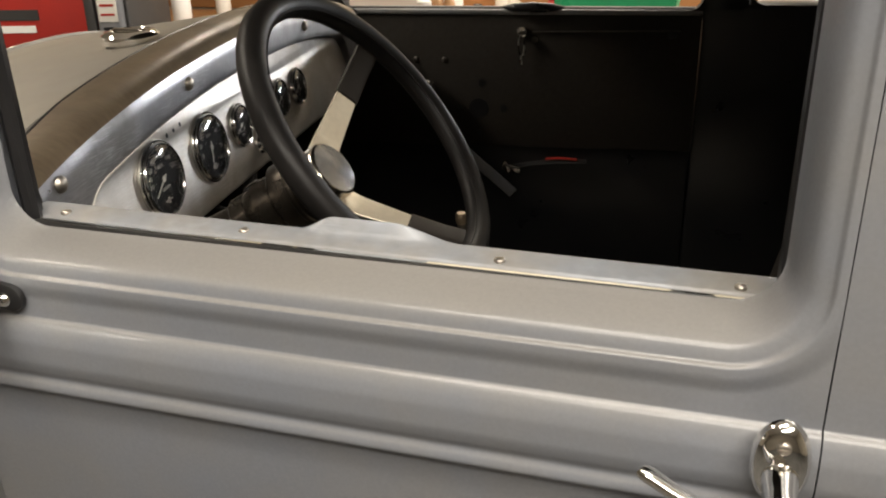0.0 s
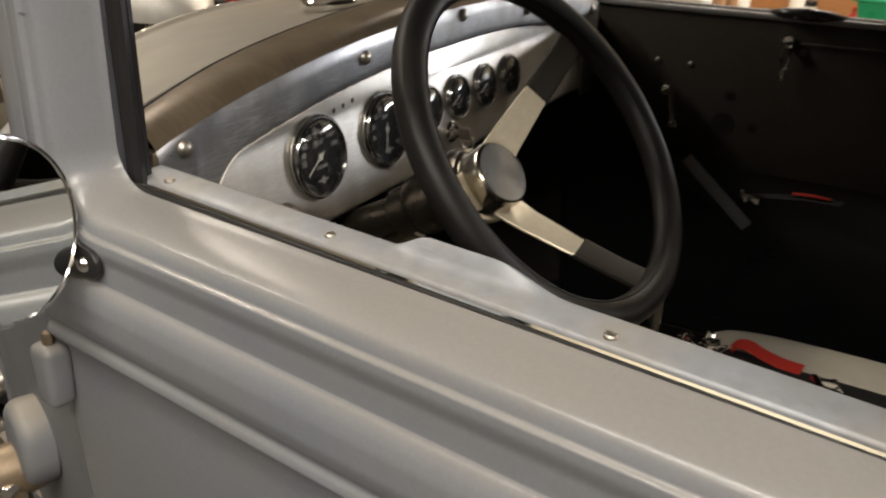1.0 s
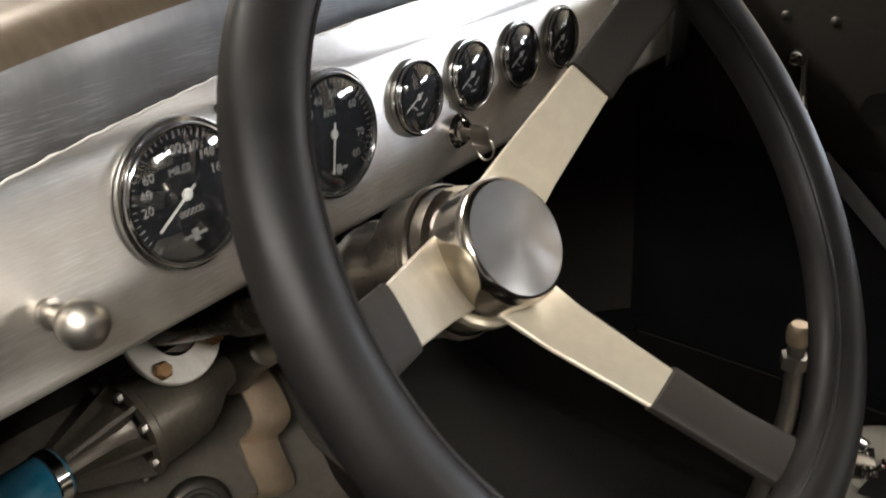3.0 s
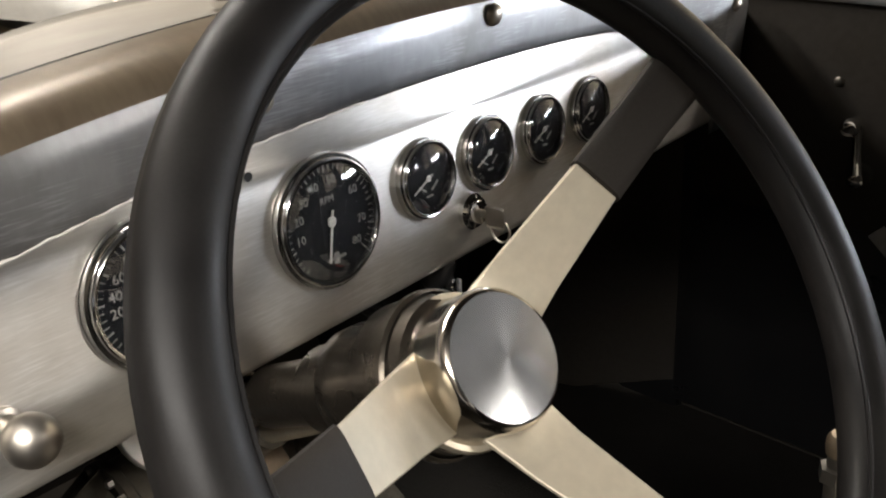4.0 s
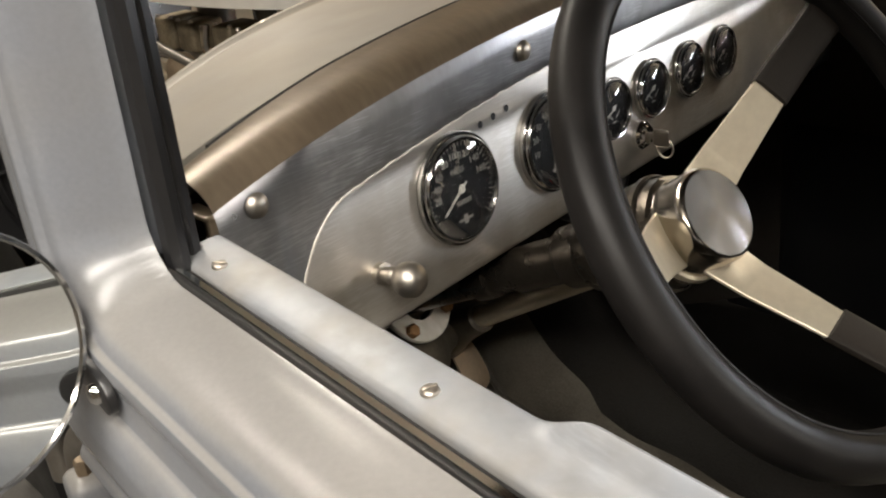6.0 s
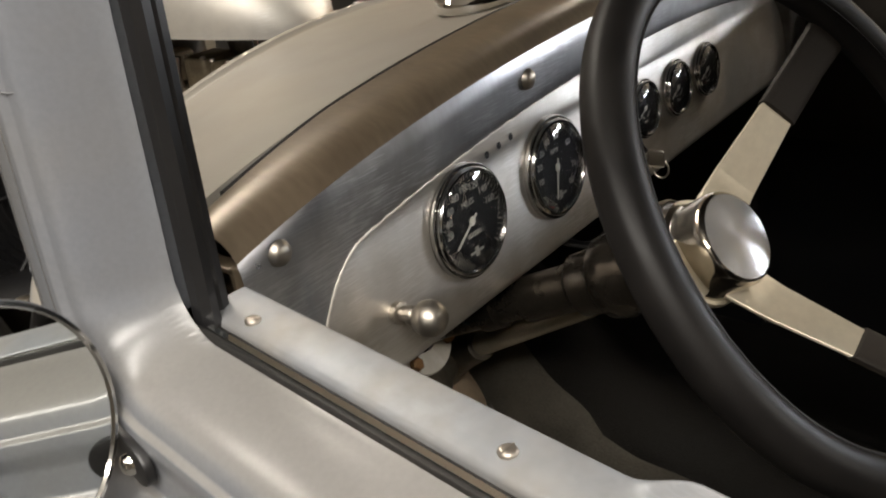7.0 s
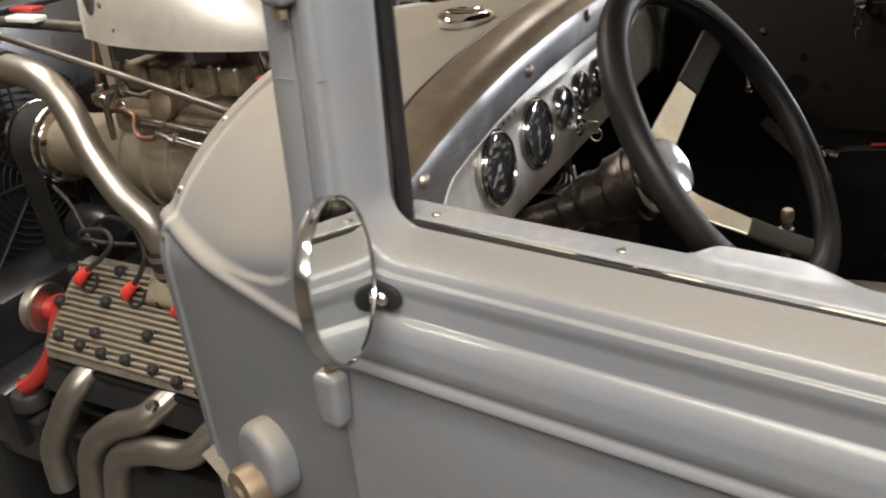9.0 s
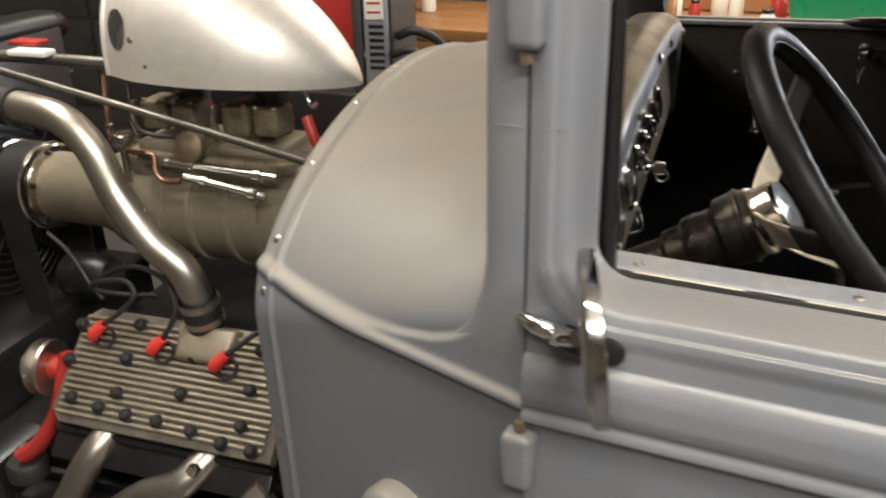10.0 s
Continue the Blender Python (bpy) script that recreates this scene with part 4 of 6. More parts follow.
# same assumed opening through the lining, for the back lamp
part("back_wall", holed(0.02, 1.16, 0.44, 1.56, 0.86, 1.20, 1.47, pose(1.30, VC, 0)), DARKLINING, cab, "dark back lining, opened to let light in")
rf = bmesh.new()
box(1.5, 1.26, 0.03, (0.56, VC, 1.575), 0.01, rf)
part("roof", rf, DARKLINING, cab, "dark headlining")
# far door, with its window opening and the quarter window behind it
fd = thing("far_door", "dark inner face of the passenger door with a light window sill", "car door", (0.3, 1.18, 0.5))
FV = 1.163  # the inner face of the far door
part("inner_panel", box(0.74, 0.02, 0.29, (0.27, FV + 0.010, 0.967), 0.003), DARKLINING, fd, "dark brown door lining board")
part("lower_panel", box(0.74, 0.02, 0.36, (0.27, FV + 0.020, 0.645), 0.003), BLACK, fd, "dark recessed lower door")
part("sill_rail", box(0.735, 0.050, 0.011, (0.272, FV + 0.020, 1.1040), 0.004), SHEET_STEEL, fd, "light metal window sill")
part("trim_seam", tube([(0.31, FV - 0.004, 1.0645), (0.45, FV - 0.004, 1.067), (0.60, FV - 0.004, 1.069)], 0.0018, 6, 3), CASTGREY, fd, "thin grey latch rod")
part("rod_clip", box(0.016, 0.006, 0.016, (0.585, FV - 0.003, 1.062), 0.003), BLACK, fd)
stud = None
for u, z in ((0.067, 1.0055), (0.128, 1.0055), (0.315, 1.049)):
    stud = part("stud", stud or lathe([(0, 0.003), (0.004, 0.0026), (0.0068, 0.0)], 14), CASTGREY, fd, "small grey snap stud", at=facing((u, FV, z), (0, -1, 0))).data
for u, z, r in ((0.200, 0.905, 0.021), (0.201, 0.851, 0.0065), (0.206, 0.958, 0.0085), (0.252, 0.905, 0.0085), (0.158, 0.905, 0.006)):
    part("hole", lathe([(r, 0.0006), (0, 0.0006)], 20), BLACK, fd, "dark hole in the lining", at=facing((u, FV, z), (0, -1, 0)))
# inside handle: a rose with a hanging bright loop
hd = lathe([(0.0115, 0.0), (0.012, 0.004), (0.009, 0.010), (0.008, 0.020), (0.010, 0.024), (0, 0.027)], 18)
hd = join(hd, tube([(0.006 * math.cos(a), -0.026 + 0.022 * math.sin(a), 0.020) for a in np.linspace(0.5 * math.pi, 2.5 * math.pi, 21)], 0.0022, 8, 1))
hd = join(hd, tube([(0, -0.046, 0.020), (-0.001, -0.056, 0.021), (-0.001, -0.066, 0.020)], [0.003, 0.004, 0.002], 10, 3))
part("inside_handle", moved(hd, facing((0.291, FV, 1.068), (0, -1, 0))), CHROME, fd, "chrome inside door handle")
wd = lathe([(0.016, 0.0), (0.014, 0.004), (0.008, 0.014), (0.008, 0.024), (0.010, 0.026), (0, 0.029)], 18)
wd = join(wd, tube([(0, 0, 0.022), (0.004, 0.035, 0.026), (0.009, 0.070, 0.027)], [0.0085, 0.0055, 0.0065], 10, 4, flat=0.6))
wd = join(wd, moved(lathe([(0.007, 0.0), (0.006, 0.010), (0.010, 0.026), (0.0115, 0.036), (0.008, 0.042), (0, 0.043)], 16), pose(0.009, 0.072, 0.024)))
part("window_winder", moved(wd, facing((0.112, FV, 0.896), (0, -1, 0)) @ Matrix.Diagonal((-1, 1, 1, 1))), CHROME, fd, "chrome window winder crank")
strap = box(0.172, 0.004, 0.024, (0.212, FV - 0.016, 0.778), 0.0015, turn=pose(0, 0, 0, 0, 41, 0))
part("door_strap", strap, SHEET_STEEL, fd, "grey metal door check strap")
lump = tube([(0.245, FV + 0.010, 1.110), (0.275, FV - 0.006, 1.113), (0.31, FV - 0.010, 1.114), (0.345, FV - 0.006, 1.113), (0.375, FV + 0.010, 1.110)], [0.003, 0.009, 0.011, 0.009, 0.003], 12, 6)
part("window_latch_cover", lump, BLACK, fd, "dark hump on the window sill")
# black instead of lining board: shade inside the cab is put into the colour
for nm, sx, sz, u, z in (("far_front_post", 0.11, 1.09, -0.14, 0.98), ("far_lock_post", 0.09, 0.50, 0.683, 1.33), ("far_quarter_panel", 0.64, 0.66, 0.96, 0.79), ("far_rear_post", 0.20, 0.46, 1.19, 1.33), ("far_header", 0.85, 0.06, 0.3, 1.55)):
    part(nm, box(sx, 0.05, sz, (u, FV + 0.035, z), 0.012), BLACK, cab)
for u, z, a in ((0.640, 1.1085, 0), (0.726, 1.1185, 90), (-0.086, 1.1085, 270)):
    # rounded corners of the window openings
    arc = [(0, 0), (0.030, 0)] + [(0.030 - 0.030 * math.sin(q), 0.030 - 0.030 * math.cos(q)) for q in np.linspace(0, math.pi / 2, 8)]
    corner = plate([(-x, y) for x, y in arc] if a == 0 else arc, 0.02)
    part("opening_corner", corner, DARKLINING, cab, at=facing((u, FV + 0.012, z), (0, -1, 0)))
# the passenger's belt hangs over the seat's far edge
b2 = thing("seat_belt", "black passenger seat belt with a red release flap", "seat belt", (0.36, FV - 0.01, 0.80))
part("webbing", tube([(0.262, FV - 0.010, 0.779), (0.32, FV - 0.012, 0.790), (0.37, FV - 0.012, 0.796), (0.43, FV - 0.012, 0.798)], 0.014, 10, 5, flat=0.16), WEB, b2, "black webbing")
# darker red than the other flap: its shade is put into the colour
part("release_flap", tube([(0.345, FV - 0.016, 0.802), (0.375, FV - 0.017, 0.805), (0.41, FV - 0.016, 0.803)], 0.006, 10, 5, flat=0.3), RED, b2, "red release flap")
lt = box(0.040, 0.010, 0.016, (0.272, FV - 0.019, 0.779), 0.003, turn=pose(0, 0, 0, 0, 8, 0))
lt = join(lt, box(0.010, 0.014, 0.026, (0.262, FV - 0.020, 0.783), 0.003, turn=pose(0, 0, 0, 0, -20, 0)))
part("latch", lt, POLISHED, b2, "bright metal latch")
# near side lining in black too, standing in for the unlit cab
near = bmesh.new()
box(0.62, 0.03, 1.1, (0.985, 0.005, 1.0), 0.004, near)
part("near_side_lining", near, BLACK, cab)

# seat, belt, shifter
def seat_cushion(u0, u1, v0, v1, top):
    st = thing("seat", "tan vinyl car seat with a welted edge", "seat", ((u0 + u1) / 2, (v0 + v1) / 2, 0.46))
    cu, cv, hu, hv = (u0 + u1) / 2, (v0 + v1) / 2, (u1 - u0) / 2, (v1 - v0) / 2

    def ring(a, s, z):
        return (cu + hu * s * math.copysign(abs(math.cos(a)) ** 0.55, math.cos(a)), cv + hv * s * math.copysign(abs(math.sin(a)) ** 0.55, math.sin(a)), z)

    rows = [[ring(2 * math.pi * k / 48, s, top + dz) for dz, s in ((-0.22, 0.95), (-0.12, 0.985), (-0.06, 0.998), (-0.025, 1.0), (-0.016, 0.994), (-0.008, 0.975), (-0.002, 0.93), (0.003, 0.8), (0.006, 0.4), (0.006, 0.0))] for k in range(49)]
    bm = bmesh.new()
    bm.from_mesh(sheet(rows))
    bmesh.ops.remove_doubles(bm, verts=bm.verts, dist=1e-5)
    part("cushion", bm, TAN, st)
    part("piping", tube([ring(2 * math.pi * k / 64, 0.997, top - 0.018) for k in range(65)], 0.0045, 8, 1), TAN, st, "welted tan piping")
    part("base", box((u1 - u0) * 0.9, (v1 - v0) * 0.9, 0.10, (cu, cv, top - 0.24), 0.01), DARKLINING, st)
    part("backrest", box(0.13, (v1 - v0), 0.55, (u1 + 0.06, cv, top + 0.15), 0.05, turn=pose(0, 0, 0, 0, 12, 0), seg=4), DARKLINING, st, "dark seat back")


seat_cushion(0.270, 0.80, 0.360, 0.742, 0.636)
seat_cushion(0.285, 0.80, 0.778, 0.918, 0.638)

belt = thing("seat_belt", "black seat belt with a red release flap and bright latch", "seat belt", (0.36, 0.78, 0.66))
path = [(0.325, 0.790, 0.640), (0.36, 0.782, 0.645), (0.43, 0.772, 0.645), (0.52, 0.766, 0.647), (0.62, 0.762, 0.648), (0.78, 0.76, 0.652)]
part("webbing", tube(path, 0.034, 12, 6, flat=0.10), WEB, belt, "black webbing")
part("loop", tube([(0.345, 0.775, 0.646), (0.40, 0.757, 0.650), (0.46, 0.745, 0.653), (0.60, 0.745, 0.652)], 0.022, 12, 6, flat=0.16), WEB, belt, "folded loose webbing")
flap = tube([(0.338, 0.812, 0.647), (0.346, 0.814, 0.657), (0.362, 0.813, 0.660), (0.386, 0.808, 0.654), (0.415, 0.803, 0.650), (0.445, 0.800, 0.650)], 0.0135, 12, 6, flat=0.10)
part("release_flap", flap, REDCLOTH, belt, "red release flap")
lt = bmesh.new()
box(0.030, 0.040, 0.004, (0.310, 0.792, 0.650), 0.0012, lt, pose(0, 0, 0, 10, -12, 15))
box(0.010, 0.044, 0.012, (0.284, 0.790, 0.652), 0.002, lt, pose(0, 0, 0, 0, 25, 20))
box(0.008, 0.016, 0.020, (0.272, 0.781, 0.658), 0.002, lt, pose(0, 0, 0, 30, -15, -20))
box(0.016, 0.010, 0.016, (0.300, 0.772, 0.656), 0.002, lt, pose(0, 0, 0, 35, 10, 5))
box(0.016, 0.010, 0.016, (0.304, 0.812, 0.658), 0.002, lt, pose(0, 0, 0, -30, 15, -15))
box(0.012, 0.012, 0.010, (0.322, 0.778, 0.654), 0.002, lt, pose(0, 0, 0, 40, 20, 45))
join(lt, tube([(0.276, 0.772, 0.652), (0.262, 0.784, 0.660), (0.264, 0.802, 0.656), (0.280, 0.810, 0.650)], 0.0035, 8, 4))
join(lt, tube([(0.318, 0.772, 0.652), (0.330, 0.785, 0.660), (0.330, 0.803, 0.654)], 0.003, 8, 4))
part("latch", lt, POLISHED, belt, "bright metal latch")
lt = bmesh.new()
box(0.034, 0.030, 0.006, (0.485, 0.748, 0.662), 0.002, lt, pose(0, 0, 0, 14, -6, 25))
box(0.010, 0.040, 0.012, (0.472, 0.744, 0.666), 0.003, lt, pose(0, 0, 0, 0, 22, 25))
join(lt, tube([(0.468, 0.728, 0.660), (0.478, 0.722, 0.668), (0.496, 0.726, 0.664)], 0.003, 8, 4))
part("adjuster", lt, POLISHED, belt, "bright strap adjuster")

shift = thing("gear_lever", "grey gear lever with a metal top", "gear lever", (0.25, 0.62, 0.46))
part("lever", tube([(0.20, 0.66, 0.46), (0.235, 0.66, 0.62), (0.252, 0.652, 0.76), (0.248, 0.650, 0.852)], [0.010, 0.009, 0.008, 0.007], 14), CASTGREY, shift)
part("collar", lathe([(0.0075, 0.0), (0.0115, 0.001), (0.0115, 0.013), (0.0075, 0.014)], 6), CASTGREY, shift, "hexagonal lock nut", at=along((0.2485, 0.6502, 0.826), (0.248, 0.650, 0.852)))
part("knob", lathe([(0.0070, 0.0), (0.0088, 0.001), (0.0098, 0.008), (0.0095, 0.015), (0.0070, 0.019), (0, 0.020)], 20), BRONZE, shift, "short dull metal cap", at=along((0.248, 0.650, 0.850), (0.247, 0.6498, 0.876)))

# ---- parts under the dashboard ----
fl = thing("column_flange", "bare metal flange plate with two brass bolts", "bracket", (-0.155, 0.335, 0.84))
FM = facing((-0.192, 0.360, 0.852), (0.84, 0.08, 0.52))
part("plate", lathe([(0.024, 0.0), (0.024, 0.005), (0.047, 0.005), (0.0485, 0.0035), (0.0485, 0.0)], 36), ALUMINIUM, fl, at=FM)
bolt_me = None
for a in (-140, -40, 40, 140):
    m = FM @ Matrix.Translation((0.039 * math.cos(radians(a)), 0.039 * math.sin(radians(a)), 0.005))
    bolt_me = part("bolt", bolt_me or lathe([(0, 0.0075), (0.006, 0.0075), (0.0078, 0.006), (0.0078, 0.0)], 6), RUST, fl, "brassy hexagon bolt", at=m).data
gb = thing("gear_housing", "dull grey cast steering housing with a ribbed cone", "housing", (-0.2, 0.32, 0.77))
GM = along((-0.209, 0.387, 0.768), (-0.208, 0.250, 0.768))
part("barrel", lathe([(0, -0.035), (0.018, -0.035), (0.022, -0.02), (0.034, -0.004), (0.042, 0.012), (0.044, 0.03), (0.044, 0.068), (0.049, 0.071), (0.049, 0.078), (0.040, 0.079)], 32), HOUSING, gb, at=GM)
IM = along((-0.216, 0.462, 0.760), (-0.040, 0.418, 0.890))
part("neck", lathe([(0.036, -0.060), (0.029, -0.030), (0.0225, 0.0), (0.0195, 0.030), (0.0180, 0.048), (0.0130, 0.050)], 28), HOUSING, gb, "tapered cast neck", at=IM)
part("input_shaft", lathe([(0.0130, 0.0), (0.0130, 0.285), (0.0, 0.285)], 20), SPOKE, gb, "bare steel input shaft", at=IM)
part("cone", lathe([(0.026, 0.078), (0.020, 0.086), (0.017, 0.120), (0.018, 0.142), (0, 0.142)], 28), HOUSING, gb, at=GM)
for k in range(8):
    m = pose(0, 0, 0, 0, 0, 45 * k + 10)
    rib = bmesh.new()
    f = [rib.verts.new(m @ Vector(p)) for p in ((0.014, -0.002, 0.079), (0.048, -0.002, 0.079), (0.024, -0.002, 0.138), (0.012, -0.002, 0.138), (0.014, 0.002, 0.079), (0.048, 0.002, 0.079), (0.024, 0.002, 0.138), (0.012, 0.002, 0.138))]
    for q in ((0, 1, 2, 3), (7, 6, 5, 4), (1, 5, 6, 2), (0, 3, 7, 4), (3, 2, 6, 7), (0, 4, 5, 1)):
        rib.faces.new([f[i] for i in q])
    part("rib", rib, HOUSING, gb, at=GM)
nut_me = None
for k in range(8):
    a = radians(45 * k + 32)
    nut_me = part("bolt", nut_me or lathe([(0, 0.005), (0.0035, 0.005), (0.0042, 0.004), (0.0042, 0)], 6), STAINLESS, gb, at=GM @ Matrix.Translation((0.0435 * math.cos(a), 0.0435 * math.sin(a), 0.079))).data
part("can", lathe([(0, 0.139), (0.0215, 0.139), (0.0225, 0.141), (0.0225, 0.26), (0, 0.26)], 28), BLUE, gb, "blue foil-wrapped motor can", at=GM)
part("can_rim", lathe([(0.0226, 0.141), (0.0238, 0.142), (0.0238, 0.151), (0.0226, 0.152)], 28), POLISHED, gb, at=GM)
arm = thing("curved_bracket", "curved bare metal pedal bracket", "bracket", (-0.2, 0.43, 0.68))
rows = []
for s_, du, dv in ((0, -0.035, 0.0), (0.15, -0.012, 0.0), (0.3, 0.006, -0.004), (0.42, 0.0, -0.010), (0.5, -0.008, -0.014), (0.6, 0.010, -0.022), (0.75, 0.022, -0.022), (0.9, 0.010, -0.016), (1, -0.012, -0.008)):
    rows.append([(-0.235 + du - 0.25 * abs(w), 0.500 + dv + w, 0.700 - 0.165 * s_ - 0.5 * w) for w in (-0.026, -0.013, 0, 0.013, 0.026)])
cols = [smooth_path([r[k] for r in rows], 5) for k in range(5)]
part("strap", sheet([[c[i] for c in cols] for i in range(len(cols[0]))], None, 0.003), COPPERY, arm)
part("mounting_lug", box(0.030, 0.034, 0.010, (-0.262, 0.506, 0.712), 0.003, turn=pose(0, 0, 0, 0, 30, 0)), CAST, arm, "cast mounting lug")
part("pivot_bolt", lathe([(0, 0.008), (0.006, 0.008), (0.0075, 0.006), (0.0075, 0.0)], 6), STAINLESS, arm, at=along((-0.262, 0.506, 0.716), (-0.25, 0.506, 0.73)))
pedal = thing("brake_pedal", "round ribbed rubber pedal", "pedal", (-0.25, 0.40, 0.56))
PM = facing((-0.262, 0.404, 0.566), (0.80, -0.25, 0.55))
part("pad", lathe([(0, 0.0100), (0.008, 0.0100), (0.010, 0.007), (0.013, 0.007), (0.015, 0.0105), (0.019, 0.0105), (0.021, 0.007), (0.025, 0.007), (0.027, 0.0095), (0.033, 0.0090), (0.038, 0.005), (0.039, 0)], 32), CASTGREY, pedal, at=PM)
part("arm", tube([(-0.267, 0.404, 0.563), (-0.30, 0.40, 0.552), (-0.37, 0.39, 0.56)], 0.009, 10), BLACK, pedal)
# the floor rises in a covered tunnel, whose cover ends in a wavy lip
LIP_U = [-0.41, -0.35, -0.263, -0.195, -0.127, -0.097, -0.075, -0.014, 0.10, 0.36]
LIP_V, LIP_Z = eased(LIP_U, [0.625, 0.61, 0.564, 0.534, 0.520, 0.501, 0.479, 0.480, 0.474, 0.47]), eased(LIP_U, [0.66, 0.62, 0.60, 0.60, 0.60, 0.60, 0.60, 0.60, 0.595, 0.585])
TOP_Z = eased([-0.41, -0.34, -0.28, -0.20, -0.12, -0.04, 0.06, 0.36], [0.86, 0.835, 0.79, 0.725, 0.675, 0.645, 0.63, 0.61])
rows, skirt, lip = [], [], []
for u in np.linspace(-0.41, 0.36, 56):
    v0, z0, zt = float(LIP_V(u)), float(LIP_Z(u)), float(TOP_Z(u))
    rows.append([(u + 0.004 * math.sin(9 * k + 40 * u), v0 + (0.80 - v0) * s_, z0 + (zt - z0) * math.sin(math.pi * min(s_ * 1.1, 1)) ** 0.7 + 0.003 * math.sin(50 * u + 3 * k) - (0.12 * (s_ - 0.75) if s_ > 0.75 else 0)) for k, s_ in enumerate(np.linspace(0, 1, 22))])
    skirt.append([(u, v0 + 0.022, z0 - 0.004), (u, v0 + 0.026, z0 - 0.03), (u, v0 + 0.03, 0.45)])
    lip.append((u, v0, z0 - 0.002 + 0.002 * math.sin(60 * u)))
# one felt cover, two colours: light painted near the lip, shade above
part("tunnel_lit_strip", sheet([r[:5] for r in rows]), FELT, cab, "lit lower strip of the felt tunnel cover, in lighter grey", sharp=80)
part("tunnel_shaded_top", sheet([r[4:] for r in rows]), CARPET, cab, "shaded top of the felt tunnel cover, in near-black", sharp=80)
part("tunnel_lip", tube(lip, 0.0065, 8, 1, flat=0.8), FELT, cab, "rolled felt lip")
part("tunnel_side", sheet(skirt), DARKLINING, cab)
# added blocker: stops lamp light leaking under the far side onto the floor
part("far_light_block", box(1.2, 0.03, 0.24, (0.14, 1.205, 0.52), 0.004), DARKLINING, cab)

# ---- engine bay ----
use(CAR @ pose(0.022, 0, -0.004))
engine = thing("engine", "grimy flathead engine with a ribbed alloy cylinder head", "engine", (-0.75, 0.45, 0.5))
HM = facing((-0.755, 0.305, 0.667), (0, -0.707, 0.707), (0, 0.707, 0.707))  # x along the head, y up its slope
hw, hl = 0.098, 0.205
outl = [(-hl, -hw + 0.02), (-hl + 0.02, -hw), (hl, -hw), (hl, hw), (-hl + 0.03, hw), (-hl + 0.005, hw - 0.02)]
part("cylinder_head", plate(outl, 0.020, 0.005), GRIMY, engine, "grimy alloy cylinder head", at=HM)
fin_me = None
for k in range(16):
    fin_me = part("cooling_rib", fin_me or box(2 * hl - 0.03, 0.0056, 0.010, (0, 0, 0), 0.0018), CAST, engine, at=HM @ Matrix.Translation((0.0, -hw + 0.017 + k * 0.0107, 0.023))).data
nut = None
for u, z in ((-0.946, 0.712), (-0.837, 0.722), (-0.948, 0.669), (-0.842, 0.681), (-0.724, 0.696), (-0.84, 0.641), (-0.726, 0.653), (-0.61, 0.67), (-0.92, 0.627), (-0.864, 0.622), (-0.811, 0.619), (-0.754, 0.619), (-0.69, 0.616), (-0.634, 0.61), (-0.609, 0.631), (-0.582, 0.608), (-0.61, 0.715)):
    me = lathe([(0, 0.016), (0.006, 0.0155), (0.0095, 0.012), (0.0105, 0.004), (0.0125, 0.003), (0.0125, 0.0)], 12) if nut is None else nut
    ob = part("head_nut", me, RUBBER, engine, "black capped head nut", at=HM @ Matrix.Translation((u + 0.755, (z - 0.667) * 1.414, 0.024)))
    nut = ob.data
well = plug = None
ends = []
leads = thing("ignition_leads", "black plug leads with red boots", "ignition lead", (-0.78, 0.40, 0.75))
for u, z in ((-0.894, 0.700), (-0.777, 0.695), (-0.659, 0.689)):
    m = HM @ Matrix.Translation((u + 0.755, (z - 0.667) * 1.414, 0.024))
    ob = part("plug_well", lathe([(0.019, 0.006), (0.019, 0.009), (0.015, 0.009), (0.014, 0.0), (0, 0.0)], 20) if well is None else well, RUBBER, engine, "dark spark plug recess", at=m)
    well = ob.data
    bt = tube([(-0.021, -0.004, 0.010), (-0.017, 0.000, 0.016), (-0.009, 0.007, 0.022), (0.004, 0.018, 0.028)], [0.0090, 0.0105, 0.0105, 0.0080], 12, 4)
    ob = part("plug_boot", bt if plug is None else plug, REDCLOTH, leads, "red rubber plug boot", at=m)
    if plug is None:
        ob.data.materials[0] = REDCLOTH
    plug = ob.data
    ends.append(m @ Vector((0.003, 0.017, 0.0275)))
curls = (((0.030, 0.010, 0.022), (0.055, 0.022, 0.050), (0.034, 0.032, 0.068), (-0.025, 0.036, 0.058), (-0.042, 0.040, 0.040), (-0.005, 0.060, 0.025), (0.05, 0.08, 0.02)),
         ((0.014, 0.012, 0.025), (0.020, 0.022, 0.055), (-0.005, 0.035, 0.088), (-0.055, 0.045, 0.098), (-0.11, 0.065, 0.080), (-0.17, 0.08, 0.05)),
         ((0.022, 0.012, 0.016), (0.050, 0.030, 0.036), (0.085, 0.060, 0.050)))
for e, curl in zip(ends, curls):
    part("lead", tube([e] + [e + Vector(c) for c in curl], 0.0046, 8, 8), RUBBER, leads, "black plug lead")
part("lead", tube([(-0.96, 0.40, 0.74), (-0.99, 0.41, 0.76), (-1.05, 0.44, 0.80), (-1.1, 0.45, 0.83)], 0.0044, 8, 8), RUBBER, leads)
blk = bmesh.new()
box(0.46, 0.10, 0.22, (-0.75, 0.40, 0.56), 0.01, blk, pose(0, 0, 0, -45, 0, 0))
box(0.50, 0.42, 0.16, (-0.74, 0.60, 0.60), 0.02, blk)
part("block", blk, BLACK, engine, "dark engine block")
part("head_gasket", box(0.40, 0.01, 0.012, (-0.755, 0.232, 0.592), 0.002), BLACK, engine)
